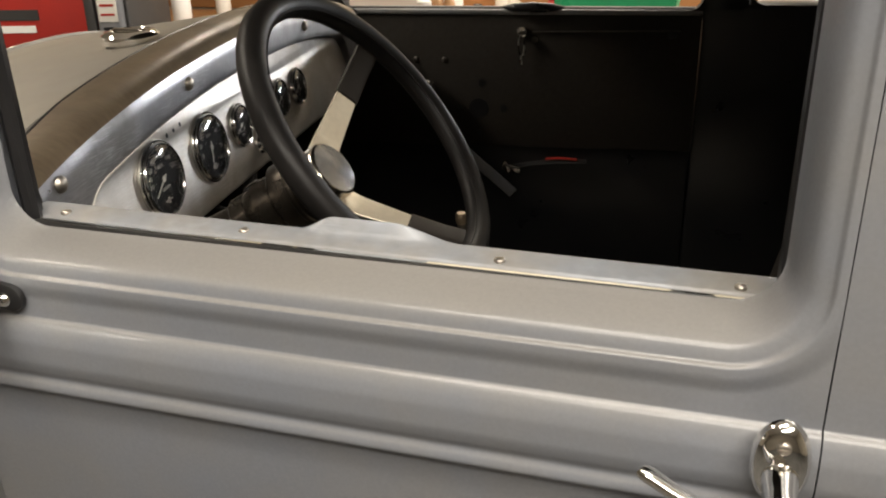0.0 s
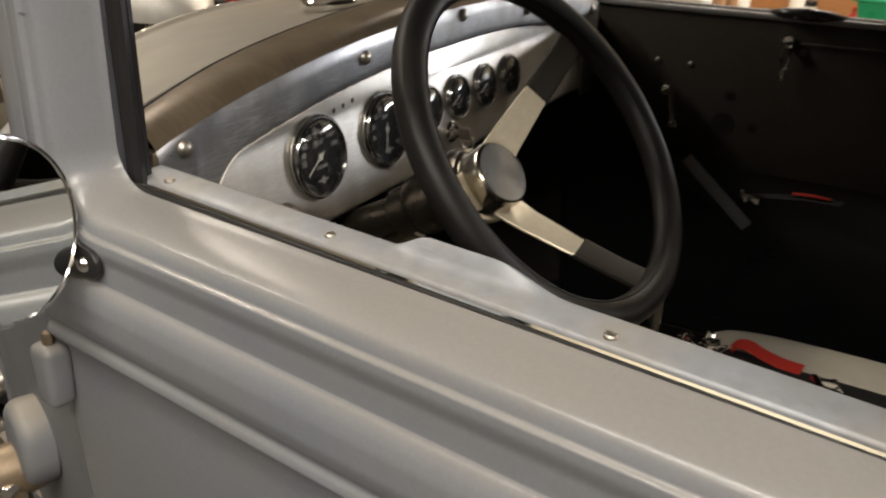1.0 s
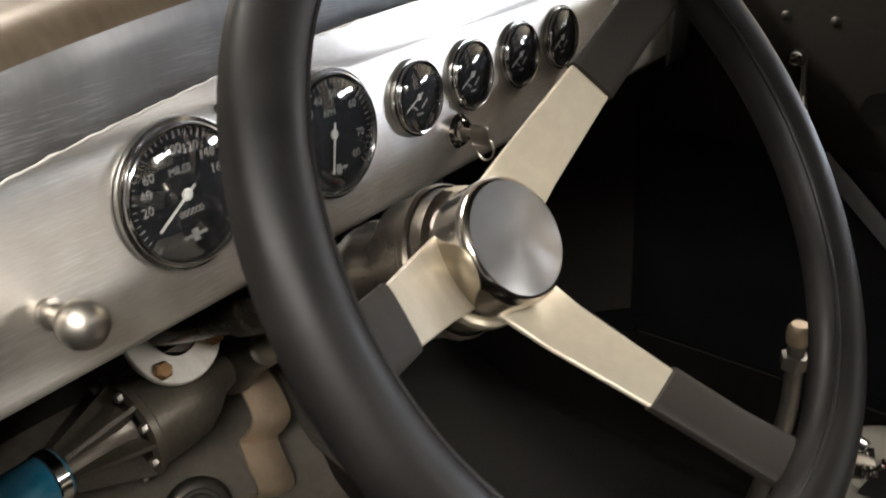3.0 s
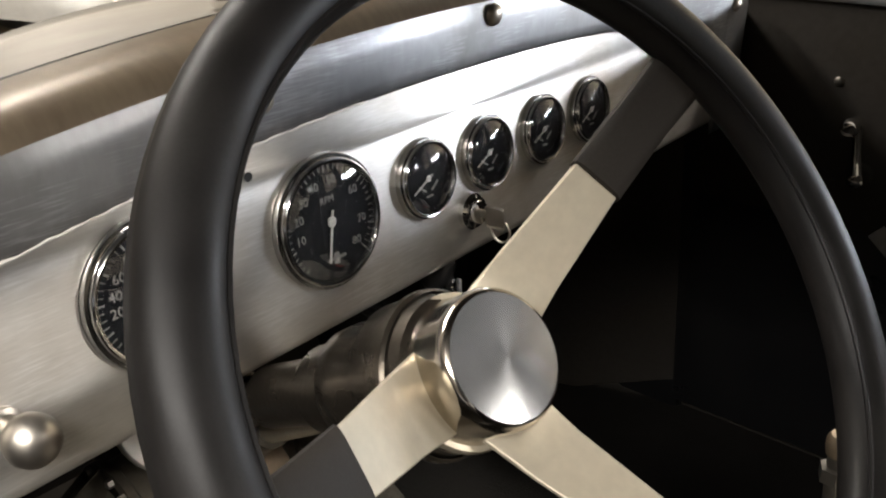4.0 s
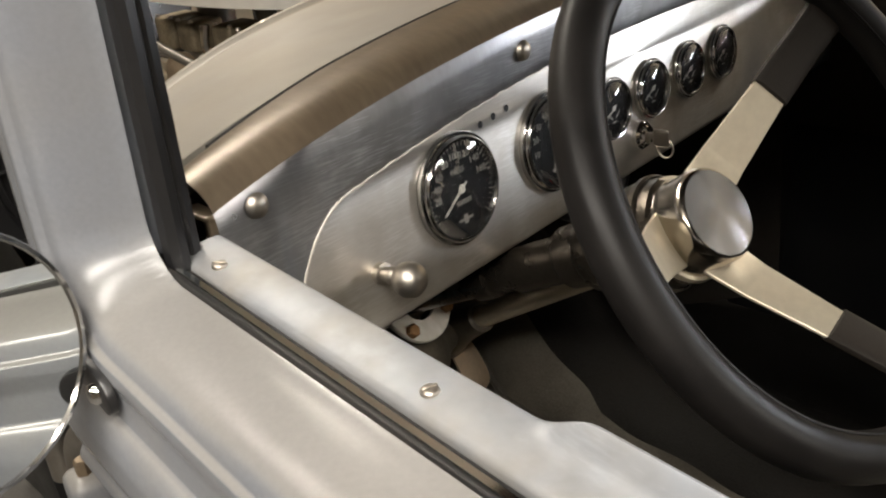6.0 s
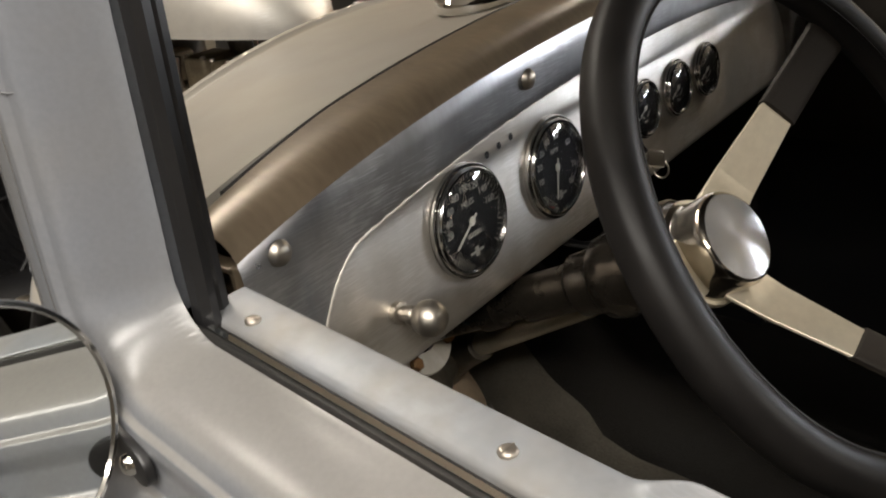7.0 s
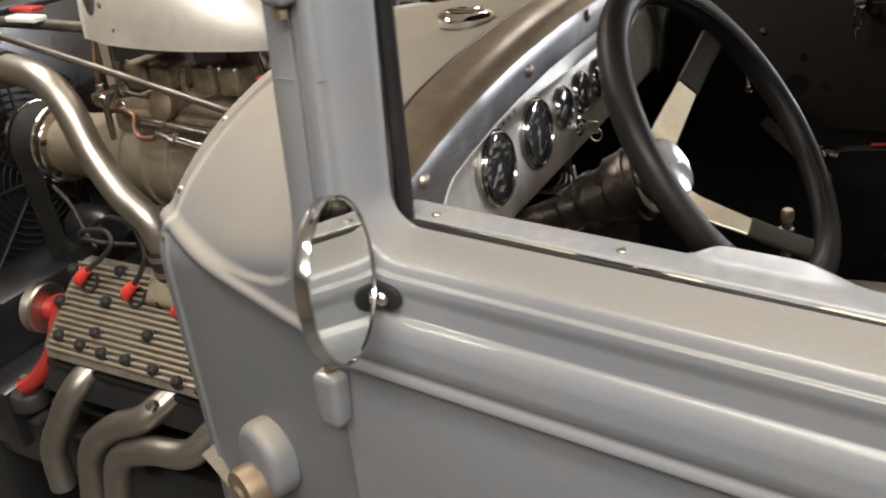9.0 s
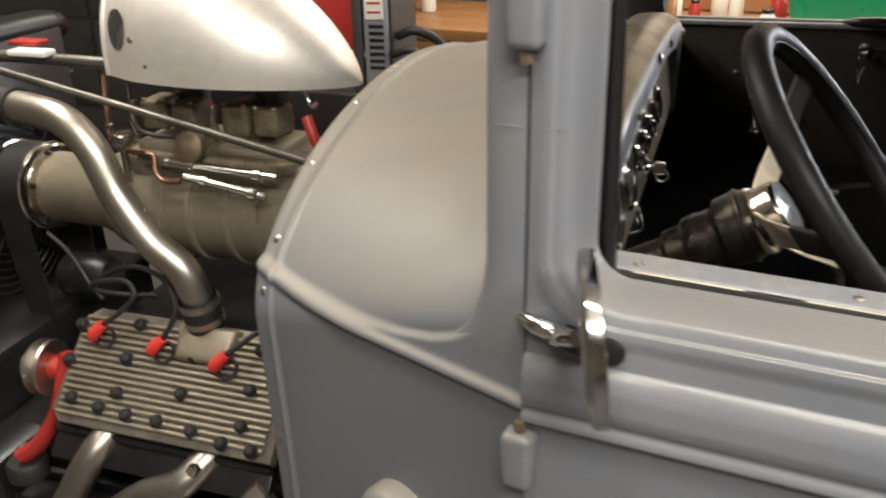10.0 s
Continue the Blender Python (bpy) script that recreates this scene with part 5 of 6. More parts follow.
# water neck and pipe
wp = thing("water_pipe", "satin stainless water pipe with a black hose end", "pipe", (-0.72, 0.36, 0.74))
part("pipe", tube([(-0.722, 0.355, 0.76), (-0.726, 0.348, 0.81), (-0.742, 0.345, 0.855), (-0.79, 0.345, 0.895), (-0.842, 0.35, 0.965), (-0.875, 0.355, 1.035), (-0.92, 0.36, 1.075), (-0.99, 0.37, 1.087), (-1.06, 0.38, 1.088)], 0.0255, 20, 10), STAINLESS, wp)
part("hose_end", tube([(-1.02, 0.374, 1.087), (-1.06, 0.38, 1.088), (-1.16, 0.40, 1.08)], 0.0315, 18), RUBBER, wp, "black rubber hose")
part("neck_hose", lathe([(0.030, 0.0), (0.0315, 0.004), (0.0315, 0.055), (0.030, 0.058)], 24), RUBBER, wp, at=along((-0.722, 0.357, 0.748), (-0.726, 0.349, 0.81)))
for h in (0.012, 0.043):
    part("hose_clamp", lathe([(0.0318, h), (0.0332, h), (0.0332, h + 0.010), (0.0318, h + 0.010)], 24), STAINLESS, wp, "steel hose clamp", at=along((-0.722, 0.357, 0.748), (-0.726, 0.349, 0.81)))
part("water_neck", moved(plate([(-0.045, -0.03), (0.045, -0.03), (0.055, 0.03), (-0.055, 0.03)], 0.03, 0.012, 3), HM @ pose(0.046, 0.062, 0.012)), CAST, engine, "cast water outlet")
# exhaust headers
hdr = thing("exhaust_header", "satin steel exhaust header pipes", "exhaust", (-0.75, 0.2, 0.5))
part("header_flange", box(0.40, 0.014, 0.05, (-0.755, 0.225, 0.566), 0.003, turn=pose(0, 0, 0, -40, 0, 0)), BLACK, hdr)
for p in ([(-0.850, 0.290, 0.598), (-0.86, 0.240, 0.588), (-0.875, 0.205, 0.56), (-0.91, 0.19, 0.50), (-0.96, 0.19, 0.42), (-0.97, 0.19, 0.33)], [(-0.655, 0.285, 0.596), (-0.672, 0.236, 0.583), (-0.70, 0.195, 0.560), (-0.765, 0.185, 0.53), (-0.84, 0.185, 0.46), (-0.88, 0.185, 0.34)], [(-0.56, 0.22, 0.56), (-0.60, 0.185, 0.525), (-0.68, 0.175, 0.515), (-0.76, 0.175, 0.47), (-0.80, 0.175, 0.36)]):
    part("pipe", tube(p, 0.0245, 18, 10), HEADER, hdr)
part("flange_bolt", lathe([(0, 0.016), (0.007, 0.016), (0.010, 0.012), (0.010, 0)], 6), CHROME, hdr, at=facing((-0.668, 0.200, 0.595), (0.1, -0.9, 0.4)))
# pulley, red bracket
br = thing("engine_bracket", "red painted engine bracket with a pulley", "bracket", (-1.0, 0.28, 0.6))
rb = tube([(-0.965, 0.300, 0.690), (-0.972, 0.285, 0.64), (-0.985, 0.265, 0.585), (-1.01, 0.24, 0.54), (-1.035, 0.225, 0.52)], [0.016, 0.020, 0.020, 0.022, 0.026], 10, 6, flat=0.6)
join(rb, moved(lathe([(0.022, 0), (0.022, 0.04), (0.0, 0.04)], 20), along((-0.965, 0.30, 0.66), (-1.03, 0.29, 0.66))))
part("bracket", rb, RED, br)
part("rubber_mount", lathe([(0, 0.012), (0.030, 0.012), (0.034, 0.006), (0.034, -0.02), (0, -0.02)], 24), RUBBER, br, at=Matrix.Translation((-1.035, 0.225, 0.50)))
part("mount_nut", lathe([(0, 0.02), (0.008, 0.02), (0.010, 0.017), (0.010, 0.0)], 6), STAINLESS, br, at=Matrix.Translation((-1.035, 0.225, 0.522)))
part("pulley", lathe([(0, 0.05), (0.020, 0.05), (0.026, 0.046), (0.028, 0.03), (0.045, 0.028), (0.048, 0.024), (0.036, 0.016), (0.048, 0.006), (0.047, 0.0), (0, 0.0)], 36), STAINLESS, br, "dull silver pulley", at=along((-0.995, 0.293, 0.661), (-1.06, 0.285, 0.661)))
# supercharger
sc = thing("supercharger", "dull ribbed alloy supercharger with a toothed belt drive", "supercharger", (-0.8, VC, 0.78))
SM = along((-1.28, 0.575, 0.868), (-0.45, 0.575, 0.868))
part("case", lathe([(0.050, 0.10), (0.067, 0.105), (0.067, 0.185), (0.069, 0.188), (0.069, 0.250), (0.076, 0.254), (0.078, 0.268), (0.092, 0.290), (0.098, 0.305), (0.098, 0.82), (0, 0.82)], 48), CAST, sc, "dull ribbed alloy case", at=SM)
for h in (0.345, 0.405, 0.465, 0.538, 0.595, 0.66, 0.72):
    part("rib", lathe([(0.0975, h - 0.006), (0.1035, h - 0.004), (0.1035, h + 0.004), (0.0975, h + 0.006)], 48), CAST, sc, at=SM)
part("snout_flange", lathe([(0.066, 0.096), (0.079, 0.097), (0.082, 0.101), (0.082, 0.109), (0.079, 0.112), (0.067, 0.113)], 56), BUFFED, sc, "bright flange ring", at=SM)
part("snout_pulley", lathe([(0.066, 0.094), (0.076, 0.092), (0.076, 0.020), (0.084, 0.018), (0.084, 0.010), (0.06, 0.006), (0.030, 0.012), (0, 0.012)], 56), BUFFED, sc, "bright drive pulley", at=SM)
part("pulley_rim", lathe([(0.0765, 0.086), (0.0835, 0.087), (0.085, 0.090), (0.0835, 0.093), (0.0765, 0.094)], 56), POLISHED, sc, at=SM)
for a in (100, 160, 220):
    part("snout_bolt", lathe([(0, 0.004), (0.005, 0.004), (0.0065, 0.003), (0.0065, 0.0)], 6), DARKMETAL, sc, at=SM @ pose(0, 0, 0.113, 0, 0, a) @ Matrix.Translation((0.0735, 0, 0)))
belt_pts = [(-1.222, 0.575 + 0.078 * math.cos(a), 0.868 + 0.078 * math.sin(a)) for a in np.linspace(-0.2, math.pi + 0.2, 22)] + [(-1.222, 0.515, 0.55), (-1.222, 0.555, 0.47), (-1.222, 0.60, 0.47), (-1.222, 0.638, 0.55)]
rows = [[(p[0] - 0.032, p[1], p[2]), (p[0] + 0.032, p[1], p[2])] for p in belt_pts + belt_pts[:1]]
part("belt", sheet(rows, None, 0.005), RUBBER, sc, "wide black drive belt")
part("top_case", box(0.42, 0.14, 0.05, (-0.74, 0.575, 0.955), 0.012, seg=3), CAST, sc)
part("filler_cap", lathe([(0.013, 0.0), (0.013, 0.03), (0.019, 0.031), (0.020, 0.045), (0.017, 0.05), (0, 0.051)], 24), BUFFED, sc, "bright filler cap", at=Matrix.Translation((-0.972, 0.56, 0.930)))
use(CAR)
# carburettors under the scoop, with linkage
carb = thing("carburettor", "brassy grey carburettors under the scoop", "carburettor", (-0.68, 0.56, 0.985))
for u in (-0.83, -0.675):
    part("base", box(0.115, 0.12, 0.018, (u, 0.56, 0.990), 0.005), CAST, carb)
    part("bowl", box(0.050, 0.062, 0.050, (u - 0.026, 0.545, 1.040), 0.007, seg=3), BRASSY, carb, "brassy float bowl")
    part("bowl", box(0.046, 0.060, 0.046, (u + 0.030, 0.545, 1.038), 0.007, seg=3), BRASSY, carb)
    part("throat", lathe([(0.030, 0.0), (0.033, 0.02), (0.028, 0.05), (0.034, 0.09), (0.034, 0.115), (0, 0.115)], 24), CASTGREY, carb, at=Matrix.Translation((u, 0.600, 1.0)))
    part("pump_lever", tube([(u - 0.060, 0.515, 1.005), (u - 0.062, 0.508, 1.035), (u - 0.060, 0.512, 1.065)], 0.007, 8, 4), BUFFED, carb, "bright pump lever")
    for du, dz in ((-0.044, 0.060), (-0.008, 0.060), (0.012, 0.058), (0.046, 0.058)):
        part("bowl_screw", lathe([(0, 0.004), (0.003, 0.0035), (0.0045, 0.0)], 10), STAINLESS, carb, at=Matrix.Translation((u + du, 0.520, 1.004 + dz)))
part("manifold_top", moved(plate([(-0.16, -0.05), (0.10, -0.05), (0.14, -0.02), (0.14, 0.05), (-0.16, 0.05), (-0.18, 0.0)], 0.022, 0.008, 3), pose(-0.72, 0.535, 0.962)), BRASSY, carb, "stained alloy manifold top")
part("idle_can", lathe([(0, 0.0), (0.022, 0.0), (0.026, 0.006), (0.026, 0.022), (0.015, 0.030), (0, 0.030)], 24), BRONZE, carb, at=facing((-0.765, 0.490, 1.000), (0, -1, 0.3)))
for a, b, r in (((-0.812, 0.47, 0.976), (-0.608, 0.47, 0.966), 0.0075), ((-0.765, 0.45, 0.962), (-0.620, 0.45, 0.940), 0.0075)):
    part("linkage_rod", tube([a, b], r, 12, 1), POLISHED, carb, "bright linkage rod")
    part("linkage_collar", lathe([(0.008, 0), (0.0115, 0.002), (0.0115, 0.014), (0.008, 0.016)], 16), CHROME, carb, at=along(Vector(a) + 0.2 * (Vector(b) - Vector(a)), b))
    part("linkage_collar", lathe([(0.008, 0), (0.0115, 0.002), (0.0115, 0.014), (0.008, 0.016)], 16), CHROME, carb, at=along(Vector(a) + 0.8 * (Vector(b) - Vector(a)), b))
part("fuel_line", tube([(-0.955, 0.53, 1.10), (-0.945, 0.51, 1.05), (-0.94, 0.50, 1.005), (-0.925, 0.49, 0.990), (-0.88, 0.475, 0.987), (-0.835, 0.470, 0.985), (-0.828, 0.460, 0.962), (-0.808, 0.452, 0.950), (-0.775, 0.45, 0.952)], 0.0048, 8, 6), COPPER, carb, "coppery fuel line")
part("union_nut", lathe([(0, 0), (0.008, 0.001), (0.008, 0.014), (0.006, 0.016), (0, 0.016)], 6), POLISHED, carb, at=Matrix.Translation((-0.942, 0.505, 1.008)))
part("return_line", tube([(-0.90, 0.52, 1.09), (-0.885, 0.50, 1.03), (-0.86, 0.50, 1.012), (-0.80, 0.50, 1.010)], 0.004, 8, 6), CASTGREY, carb)
part("bypass_hose", tube([(-0.56, 0.50, 1.06), (-0.545, 0.49, 1.03), (-0.535, 0.50, 1.00)], 0.009, 10, 5), RED, carb, "short red hose")
part("hook_rod", tube([(-0.575, 0.53, 1.095), (-0.56, 0.52, 1.072), (-0.545, 0.515, 1.082)], 0.004, 8, 4), POLISHED, carb)
part("vent_cap", lathe([(0.006, 0.0), (0.006, 0.060), (0.010, 0.062), (0.014, 0.064), (0.014, 0.068), (0.0205, 0.069), (0.0215, 0.072), (0.0215, 0.082), (0.020, 0.085), (0.008, 0.0865), (0, 0.087)], 28), BUFFED, carb, "dull brass breather cap on a stem", at=pose(-0.880, 0.455, 0.940))

# scoop
scoop = thing("air_scoop", "brushed aluminium teardrop air scoop over the carburettors", "air scoop", (-0.7, VC, 1.12))
rows = []
for k in range(61):
    t = 1 - (1 - k / 60) ** 1.6
    u = -0.872 + 0.368 * t
    w = 0.150 * (1 - max(0, (t - 0.1) / 0.9) ** 2.4) ** 0.7 * (0.90 + 0.10 * min(1, t / 0.15)) + 0.002
    h = 0.190 * (1 - max(0, (t - 0.1) / 0.9) ** 2.0) ** 0.85 * (0.86 + 0.14 * min(1, t / 0.2)) + 0.004
    zb = 1.124 - 0.010 * math.sin(math.pi * t) - 0.030 * t ** 3
    rows.append([(u, VC - w * math.copysign(abs(math.cos(a)) ** 0.75, math.cos(a)), zb + h * abs(math.sin(a)) ** 0.8) for a in np.linspace(0.0, math.pi, 33)])
part("shell", sheet(rows, None, 0.003), ALUMINIUM, scoop, at=None)
mouth = [Vector(p) + Vector((-0.002, 0, 0)) for p in rows[0]]
bm = bmesh.new()
bm.faces.new([bm.verts.new(p) for p in mouth])
part("mesh_grille", bm, DARKSTEEL, scoop, "dark wire mesh across the mouth")
part("trim_ring", tube([p for p in rows[0]], 0.006, 8, 1), ALUMINIUM, scoop)
for u, v, z in ((-0.791, 0.4365, 1.144), (-0.812, 0.4385, 1.182)):
    part("screw", rivet2, None, scoop, at=facing((u, v, z), (0, -1, 0.1)))
inlet = bmesh.new()
for k in range(24):
    a, b = 2 * math.pi * k / 24, 2 * math.pi * (k + 1) / 24
    inlet.faces.new([inlet.verts.new((0.017 * math.cos(q) * s_, 0.031 * math.sin(q) * s_, 0.001)) for q, s_ in ((a, 1), (b, 1), (b, 0.001), (a, 0.001))])
side_inlet = part("side_inlet", inlet, DARKSTEEL, scoop, "oval wire mesh inlet", at=facing((-0.838, 0.4425, 1.196), (-0.15, -1, 0.12)))
for k in range(-6, 7):
    w = 0.031 * math.sqrt(max(0.0, 1 - (k / 6.6) ** 2))
    part("wire", tube([(k * 0.0026, -w, 0.0025), (k * 0.0026, w, 0.0025)], 0.0006, 5, 1), CASTGREY, side_inlet, at=facing((-0.838, 0.4425, 1.196), (-0.15, -1, 0.12)))
for k in range(-9, 10):
    w = 0.017 * math.sqrt(max(0.0, 1 - (k / 9.6) ** 2))
    part("wire", tube([(-w, k * 0.0032, 0.003), (w, k * 0.0032, 0.003)], 0.0006, 5, 1), CASTGREY, side_inlet, at=facing((-0.838, 0.4425, 1.196), (-0.15, -1, 0.12)))
# brace rods and radiator
rod = thing("brace_rod", "thin steel brace rod from radiator to firewall", "rod", (-0.9, 0.45, 1.1))
part("rod", tube([(-1.10, 0.42, 1.135), (-0.80, 0.42, 1.075), (-0.50, 0.42, 1.012), (-0.43, 0.42, 0.998)], 0.0065, 10, 2), CASTGREY, rod)
part("rod_end", lathe([(0.004, -0.01), (0.014, -0.006), (0.014, 0.006), (0.004, 0.01)], 16), STAINLESS, rod, at=facing((-1.10, 0.42, 1.135), (0, -1, 0)))
rad = thing("radiator", "black radiator with its fan shroud", "radiator", (-1.33, VC, 0.5))
part("core", box(0.06, 0.56, 0.62, (-1.36, VC, 0.80), 0.006), BLACK, rad)
# black block added over the bright floor, standing in for the darkness there
part("lower_filler", box(0.26, 0.60, 0.56, (-1.30, 0.52, 0.33), 0.02), BLACK, rad, "added black block that darkens the space below the radiator")
part("top_tank", tube([(-1.36, 0.28, 1.10), (-1.36, 0.35, 1.118), (-1.36, 0.82, 1.118), (-1.36, 0.90, 1.10)], [0.02, 0.03, 0.03, 0.02], 14, 6), BLACK, rad)
for k in range(14):
    r = 0.03 + 0.0165 * k
    part("guard_ring", tube([(-1.315, VC + r * math.cos(a), 0.76 + r * math.sin(a)) for a in np.linspace(0, 2 * math.pi, 41)], 0.0025, 6, 1), BLACK, rad)
for k in range(8):
    a = math.pi * k / 4
    part("guard_stay", tube([(-1.312, VC + 0.03 * math.cos(a), 0.76 + 0.03 * math.sin(a)), (-1.312, VC + 0.26 * math.cos(a), 0.76 + 0.26 * math.sin(a))], 0.004, 6, 1), BLACK, rad)
part("mount_bar", tube([(-1.12, 0.40, 1.14), (-1.2, 0.40, 1.145), (-1.34, 0.40, 1.14)], 0.012, 8, 2), CASTGREY, rad)
part("cap_cover", box(0.075, 0.03, 0.010, (-1.03, 0.46, 1.150), 0.003), WHITE, rad)
part("warning_tag", box(0.06, 0.03, 0.008, (-1.06, 0.49, 1.160), 0.003), RED, rad, "small red tag")
part("cross_bar", tube([(-1.10, 0.46, 1.142), (-1.0, 0.47, 1.138), (-0.86, 0.49, 1.130)], 0.010, 10, 3), CASTGREY, rad)
alt = thing("alternator", "dark alternator beside the engine", "alternator", (-1.0, 0.45, 0.7))
part("case", lathe([(0, 0), (0.036, 0.0), (0.044, 0.01), (0.044, 0.08), (0.036, 0.1), (0, 0.1)], 28), BLACK, alt, at=along((-1.10, 0.50, 0.72), (-0.97, 0.50, 0.72)))
# added dark panel, hides the bright garage past the carburettors
pn = thing("inner_panel", "added dark panel that blocks the view past the engine bay", "panel", (-0.85, 1.0, 0.5))
part("panel", box(0.86, 0.02, 0.52, (-0.86, 1.0, 0.70), 0.004), BLACK, pn)
# black parts added unseen, covering the bright floor below the engine
pan = thing("underside_filler", "added black parts that keep the space below the engine dark", "engine part", (-0.8, 0.5, 0.3))
part("underside_filler", box(0.75, 0.40, 0.20, (-0.78, 0.52, 0.40), 0.03, seg=3), BLACK, pan)
part("front_filler", box(0.10, 0.62, 0.14, (-1.12, 0.52, 0.42), 0.015), BLACK, pan)
part("side_filler", box(1.0, 0.012, 0.30, (-0.95, 0.33, 0.30), 0.003, turn=pose(0, 0, 0, 20, 0, 0)), BLACK, pan)
fr = thing("chassis_rail", "dark painted chassis rail", "chassis", (-0.9, 0.2, 0.33))
part("rail", box(1.6, 0.06, 0.11, (-1.0, 0.26, 0.36), 0.01), BLACK, fr)
part("cross_tube", tube([(-1.3, 0.05, 0.42), (-0.9, 0.06, 0.36), (-0.62, 0.07, 0.30)], 0.014, 12, 4), CASTGREY, fr)

# ---- garage ----
use(WORLD)
def slab(name, sx, sy, sz, at, m, label, cat):
    ob = part(name, box(sx, sy, sz, at), m, None)
    return tagged(ob, label, cat, kind="structure")


slab("floor", 9.0, 8.6, 0.1, (-0.5, 0.3, -0.05), CONCRETE, "stained grey concrete garage floor", "floor")
slab("ceiling", 9.0, 8.6, 0.1, (-0.5, 0.3, 2.75), CEILING, "white painted garage ceiling", "ceiling")
slab("wall_north", 9.0, 0.1, 2.7, (-0.5, 3.65, 1.35), PLASTER, "cream painted garage wall", "wall")
# unseen wall in a darker board colour, to cut light bounced onto the car
slab("wall_south", 9.0, 0.1, 2.7, (-0.5, -3.05, 1.35), BOARD, "dark unseen garage wall that cuts bounced light", "wall")
slab("wall_west", 0.1, 6.6, 2.7, (-5.0, 0.3, 1.35), PLASTER, "cream painted garage wall", "wall")
slab("wall_east", 0.1, 6.6, 2.7, (4.0, 0.3, 1.35), PLASTER, "cream painted garage wall", "wall")

# welding machine on the far side of the car
use(pose(-1.20, 1.486, 0, 0, 0, 17) @ pose(1.1525, -1.345, 0))
weld_m = thing("welding_machine", "red welding machine with a grey slotted control front", "welding machine", (-1.36, 1.55, 0.0))
part("side_panel", box(0.46, 0.40, 0.375, (-1.385, 1.56, 1.1325), 0.012), RED, weld_m, "red painted steel case")
part("base_strip", box(0.47, 0.41, 0.012, (-1.38, 1.56, 0.936), 0.003), WHITE, weld_m, "white strip under the case")
part("front_panel", box(0.075, 0.43, 0.76, (-1.115, 1.56, 0.965), 0.025, seg=4), GREYPLASTIC, weld_m, "grey moulded control front")
part("front_face", box(0.012, 0.36, 0.70, (-1.074, 1.56, 0.965), 0.004), DARKSTEEL, weld_m, "dark control face")
part("corner_post", box(0.03, 0.02, 0.74, (-1.165, 1.352, 0.965), 0.006), DARKSTEEL, weld_m)
for k in range(7):
    part("slot", box(0.045, 0.004, 0.010, (-1.108, 1.3445, 0.90 + 0.020 * k), 0.001), BLACK, weld_m)
part("control_plate", box(0.055, 0.004, 0.16, (-1.112, 1.3435, 1.12), 0.001), CEILING, weld_m, "pale printed control plate")
for k in range(5):
    part("print_bar", box(0.040, 0.002, 0.006, (-1.112, 1.3410, 1.06 + 0.026 * k), 0), RED, weld_m)
for x, z, w, h in ((-1.40, 1.06, 0.16, 0.030), (-1.40, 1.02, 0.13, 0.020), (-1.34, 0.965, 0.09, 0.018), (-1.33, 1.17, 0.12, 0.012)):
    part("print_bar", box(w, 0.003, h, (x, 1.359, z), 0.0), WHITE if h < 0.025 else DARKSTEEL, weld_m, "unreadable printed lettering")
part("stand", box(0.50, 0.39, 0.925, (-1.40, 1.565, 0.463), 0.01), DARKSTEEL, weld_m, "dark steel cart")
part("cable", tube([(-1.06, 1.42, 0.98), (-1.0, 1.40, 1.0), (-0.93, 1.42, 0.96), (-0.88, 1.46, 0.85), (-0.9, 1.5, 0.6), (-0.95, 1.5, 0.3), (-1.0, 1.5, 0.02)], 0.014, 10, 6), RUBBER, weld_m, "black welding cable")
part("cable", tube([(-1.07, 1.38, 0.93), (-1.01, 1.36, 0.95), (-0.96, 1.38, 0.90), (-0.93, 1.42, 0.75), (-0.98, 1.45, 0.3), (-1.0, 1.5, 0.02)], 0.011, 10, 6), RUBBER, weld_m)

use(WORLD)
# workbench along the far wall, with clutter
bench = thing("workbench", "long varnished pine workbench along the wall", "workbench", (-0.4, 3.15, 0.0))
for k in range(4):
    part("plank", box(4.4, 0.215, 0.05, (-0.35, 2.81 + 0.22 * k, 0.785), 0.004), WOOD, bench)
part("front_rail", box(4.3, 0.03, 0.12, (-0.35, 2.74, 0.695), 0.004), WOOD, bench)
for x in (-2.4, -0.9, 0.5, 1.7):
    part("leg", box(0.09, 0.09, 0.76, (x, 2.80, 0.38), 0.005), WOOD, bench)
part("back_board", box(4.4, 0.02, 0.5, (-0.35, 3.585, 1.07), 0.003), WOOD, bench)


def tub(name, x, y, w, d, h, m, label, group=""):
    """An open tapered plastic tub with a rolled rim."""
    t = thing(name, label, "tub", (x, y, 0.81), group)
    bm = bmesh.new()
    rings = [[(x + sx * w / 2 * f, y + sy * d / 2 * f, 0.811 + z) for sx, sy in ((-1, -1), (1, -1), (1, 1), (-1, 1))] for f, z in ((0.86, 0.0), (1.0, h), (0.97, h), (0.84, 0.006))]
    vv = [[bm.verts.new(p) for p in r] for r in rings]
    for a, b in zip(vv, vv[1:]):
        for k in range(4):
            bm.faces.new((a[k], a[(k + 1) % 4], b[(k + 1) % 4], b[k]))
    bm.faces.new(vv[0])
    bm.faces.new(vv[-1])
    bmesh.ops.bevel(bm, geom=bm.edges[:], offset=0.008, segments=2, affect="EDGES")
    part("tub_body", bm, m, t)
    rim = bmesh.new()
    for sx, sy, lx, ly in ((0, -1, w, 0.012), (0, 1, w, 0.012), (-1, 0, 0.012, d), (1, 0, 0.012, d)):
        box(lx + 0.012, ly + 0.0, 0.016, (x + sx * w / 2, y + sy * d / 2, 0.811 + h), 0.004, rim)
    part("rim", rim, m, t)
    return t


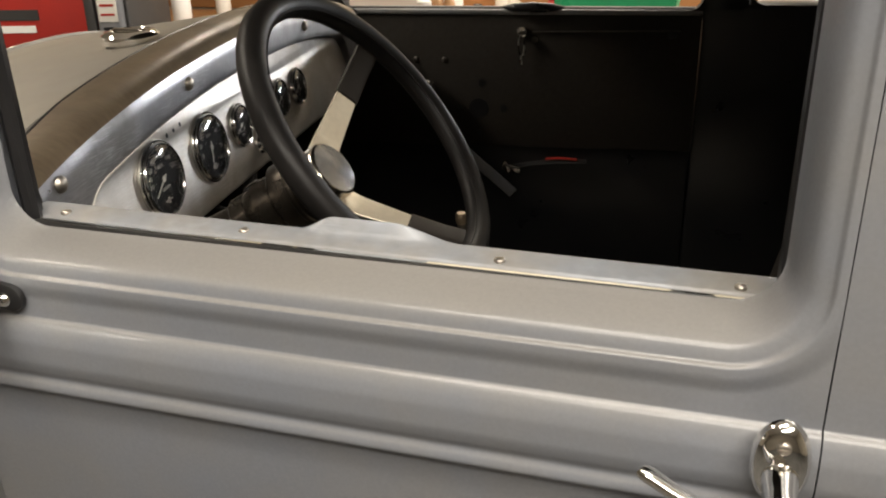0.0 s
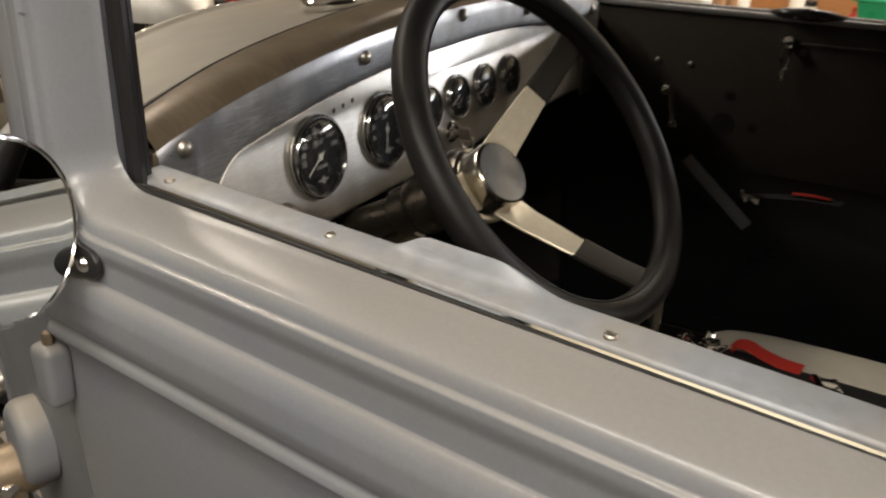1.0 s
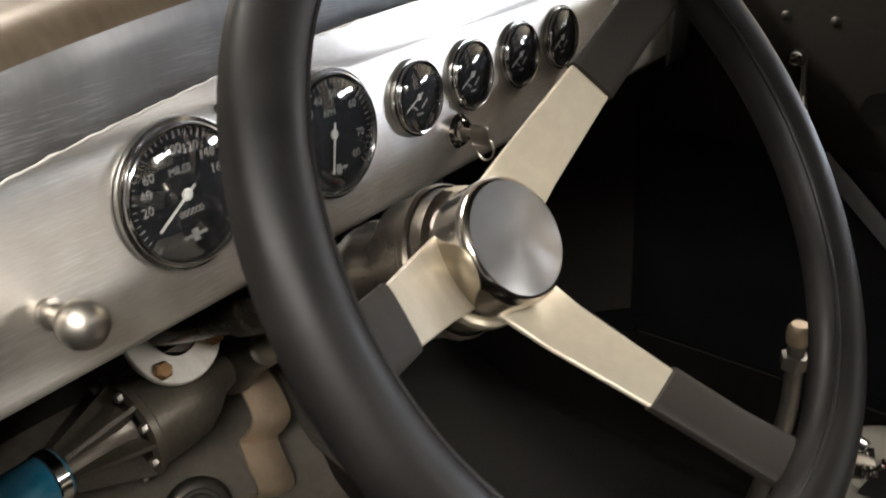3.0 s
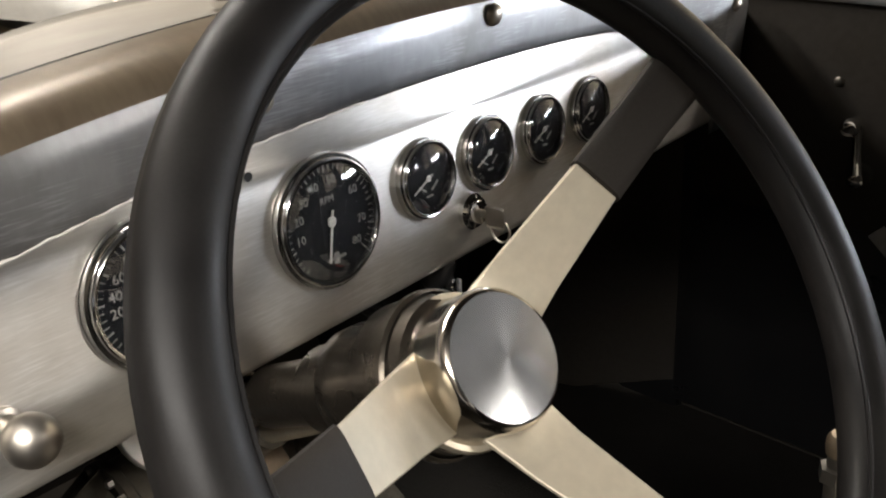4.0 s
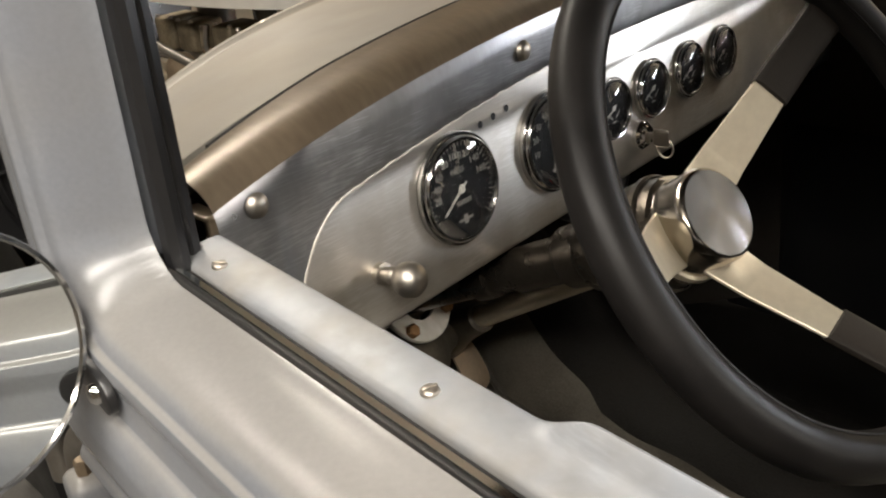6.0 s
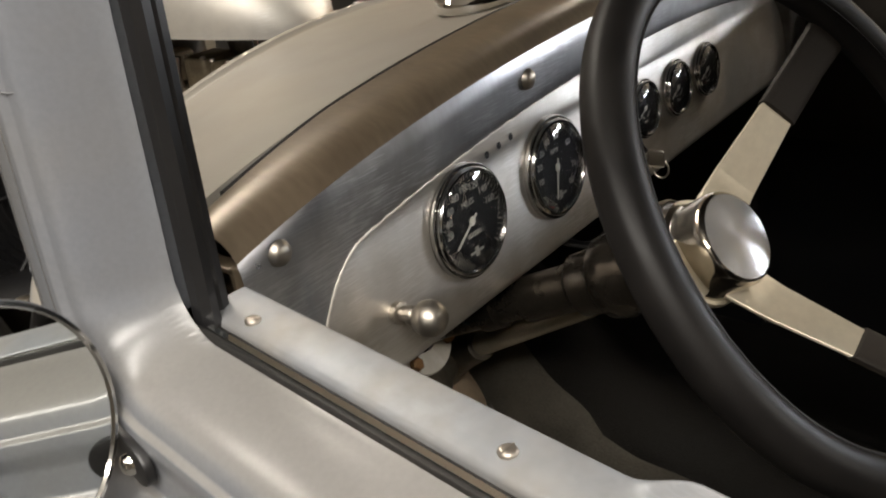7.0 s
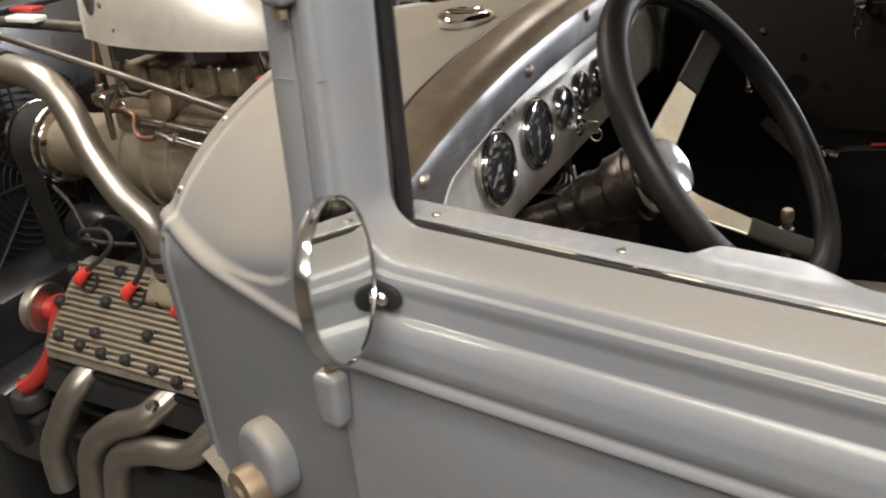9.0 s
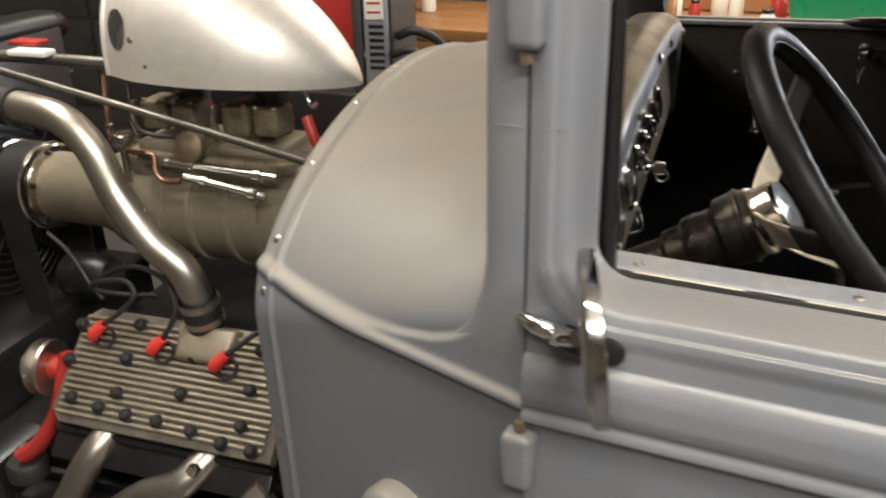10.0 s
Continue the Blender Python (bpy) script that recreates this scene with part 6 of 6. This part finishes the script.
def jar(x, y, r, h, m, label, lid=None):
    t = thing("jar", label, "jar", (x, y, 0.81), "jars on the bench")
    part("jar_body", lathe([(0, 0), (r * 0.96, 0), (r, 0.006), (r, h * 0.78), (r * 0.72, h * 0.9), (r * 0.70, h), (0, h)], 24), m, t, at=Matrix.Translation((x, y, 0.811)))
    part("lid", lathe([(r * 0.76, h * 0.93), (r * 0.78, h * 0.94), (r * 0.78, h * 1.06), (r * 0.72, h * 1.08), (0, h * 1.08)], 24), lid or WHITE, t, at=Matrix.Translation((x, y, 0.811)))


tub("green_tub", 0.06, 3.12, 0.50, 0.30, 0.19, GREEN, "green plastic tub on the workbench")
tub("white_tub", -0.93, 3.10, 0.36, 0.28, 0.20, WHITE, "white plastic tub on the workbench")
tub("white_tub", 0.80, 3.05, 0.42, 0.30, 0.26, WHITE, "tall white plastic tub on the workbench")
rnd = random.Random(4)
for k in range(16):
    x = rnd.choice((-1.9, -1.55, -1.3, -0.68, -0.62, -0.5, -0.4, -0.33, -0.25, 0.36, 0.44, 0.52)) + rnd.uniform(-0.05, 0.05)
    y = 2.86 + 0.045 * k
    jar(x, y, rnd.uniform(0.025, 0.045), rnd.uniform(0.08, 0.2), rnd.choice((WHITE, TAN, RUST, GREYPLASTIC, CEILING, RED)), "small bench jar with a lid", rnd.choice((WHITE, RED, BLACK, POLISHED)))
for k in range(9):
    x, y = -0.70 + 0.06 * k + rnd.uniform(-0.02, 0.02), 2.80 + rnd.uniform(-0.02, 0.05)
    t = thing("hand_tool", "small metal hand tool lying on the bench", "tool", (x, y, 0.815), "tools on the bench")
    part("shank", tube([(x - 0.06, y, 0.822), (x, y + rnd.uniform(-0.02, 0.02), 0.826), (x + 0.07, y + 0.03, 0.822)], [0.009, 0.006, 0.010], 8, 4), rnd.choice((CHROME, STAINLESS, RUST)), t)

# tool cabinet at the front of the garage
cabn = thing("tool_cabinet", "dark steel tool cabinet with drawers", "cabinet", (-3.1, 2.5, 0.0))
part("carcass", box(1.3, 0.6, 1.30, (-3.1, 2.5, 0.65), 0.008), DARKSTEEL, cabn)
for k in range(6):
    for j in range(2):
        d = part("drawer", box(0.61, 0.02, 0.185, (-3.42 + 0.64 * j, 2.195, 0.13 + 0.205 * k), 0.004), DARKSTEEL, cabn)
        part("handle", box(0.30, 0.018, 0.014, (-3.42 + 0.64 * j, 2.176, 0.19 + 0.205 * k), 0.004), GREYPLASTIC, d)
for k in range(5):
    x = -3.55 + 0.22 * k
    jar_h = 0.10 + 0.03 * (k % 3)
    t = thing("storage_box", "small cardboard box on the tool cabinet", "box", (x, 2.45, 1.30), "boxes on the cabinet")
    part("carton", box(0.15, 0.12, jar_h, (x, 2.45, 1.302 + jar_h / 2), 0.003), TAN, t)
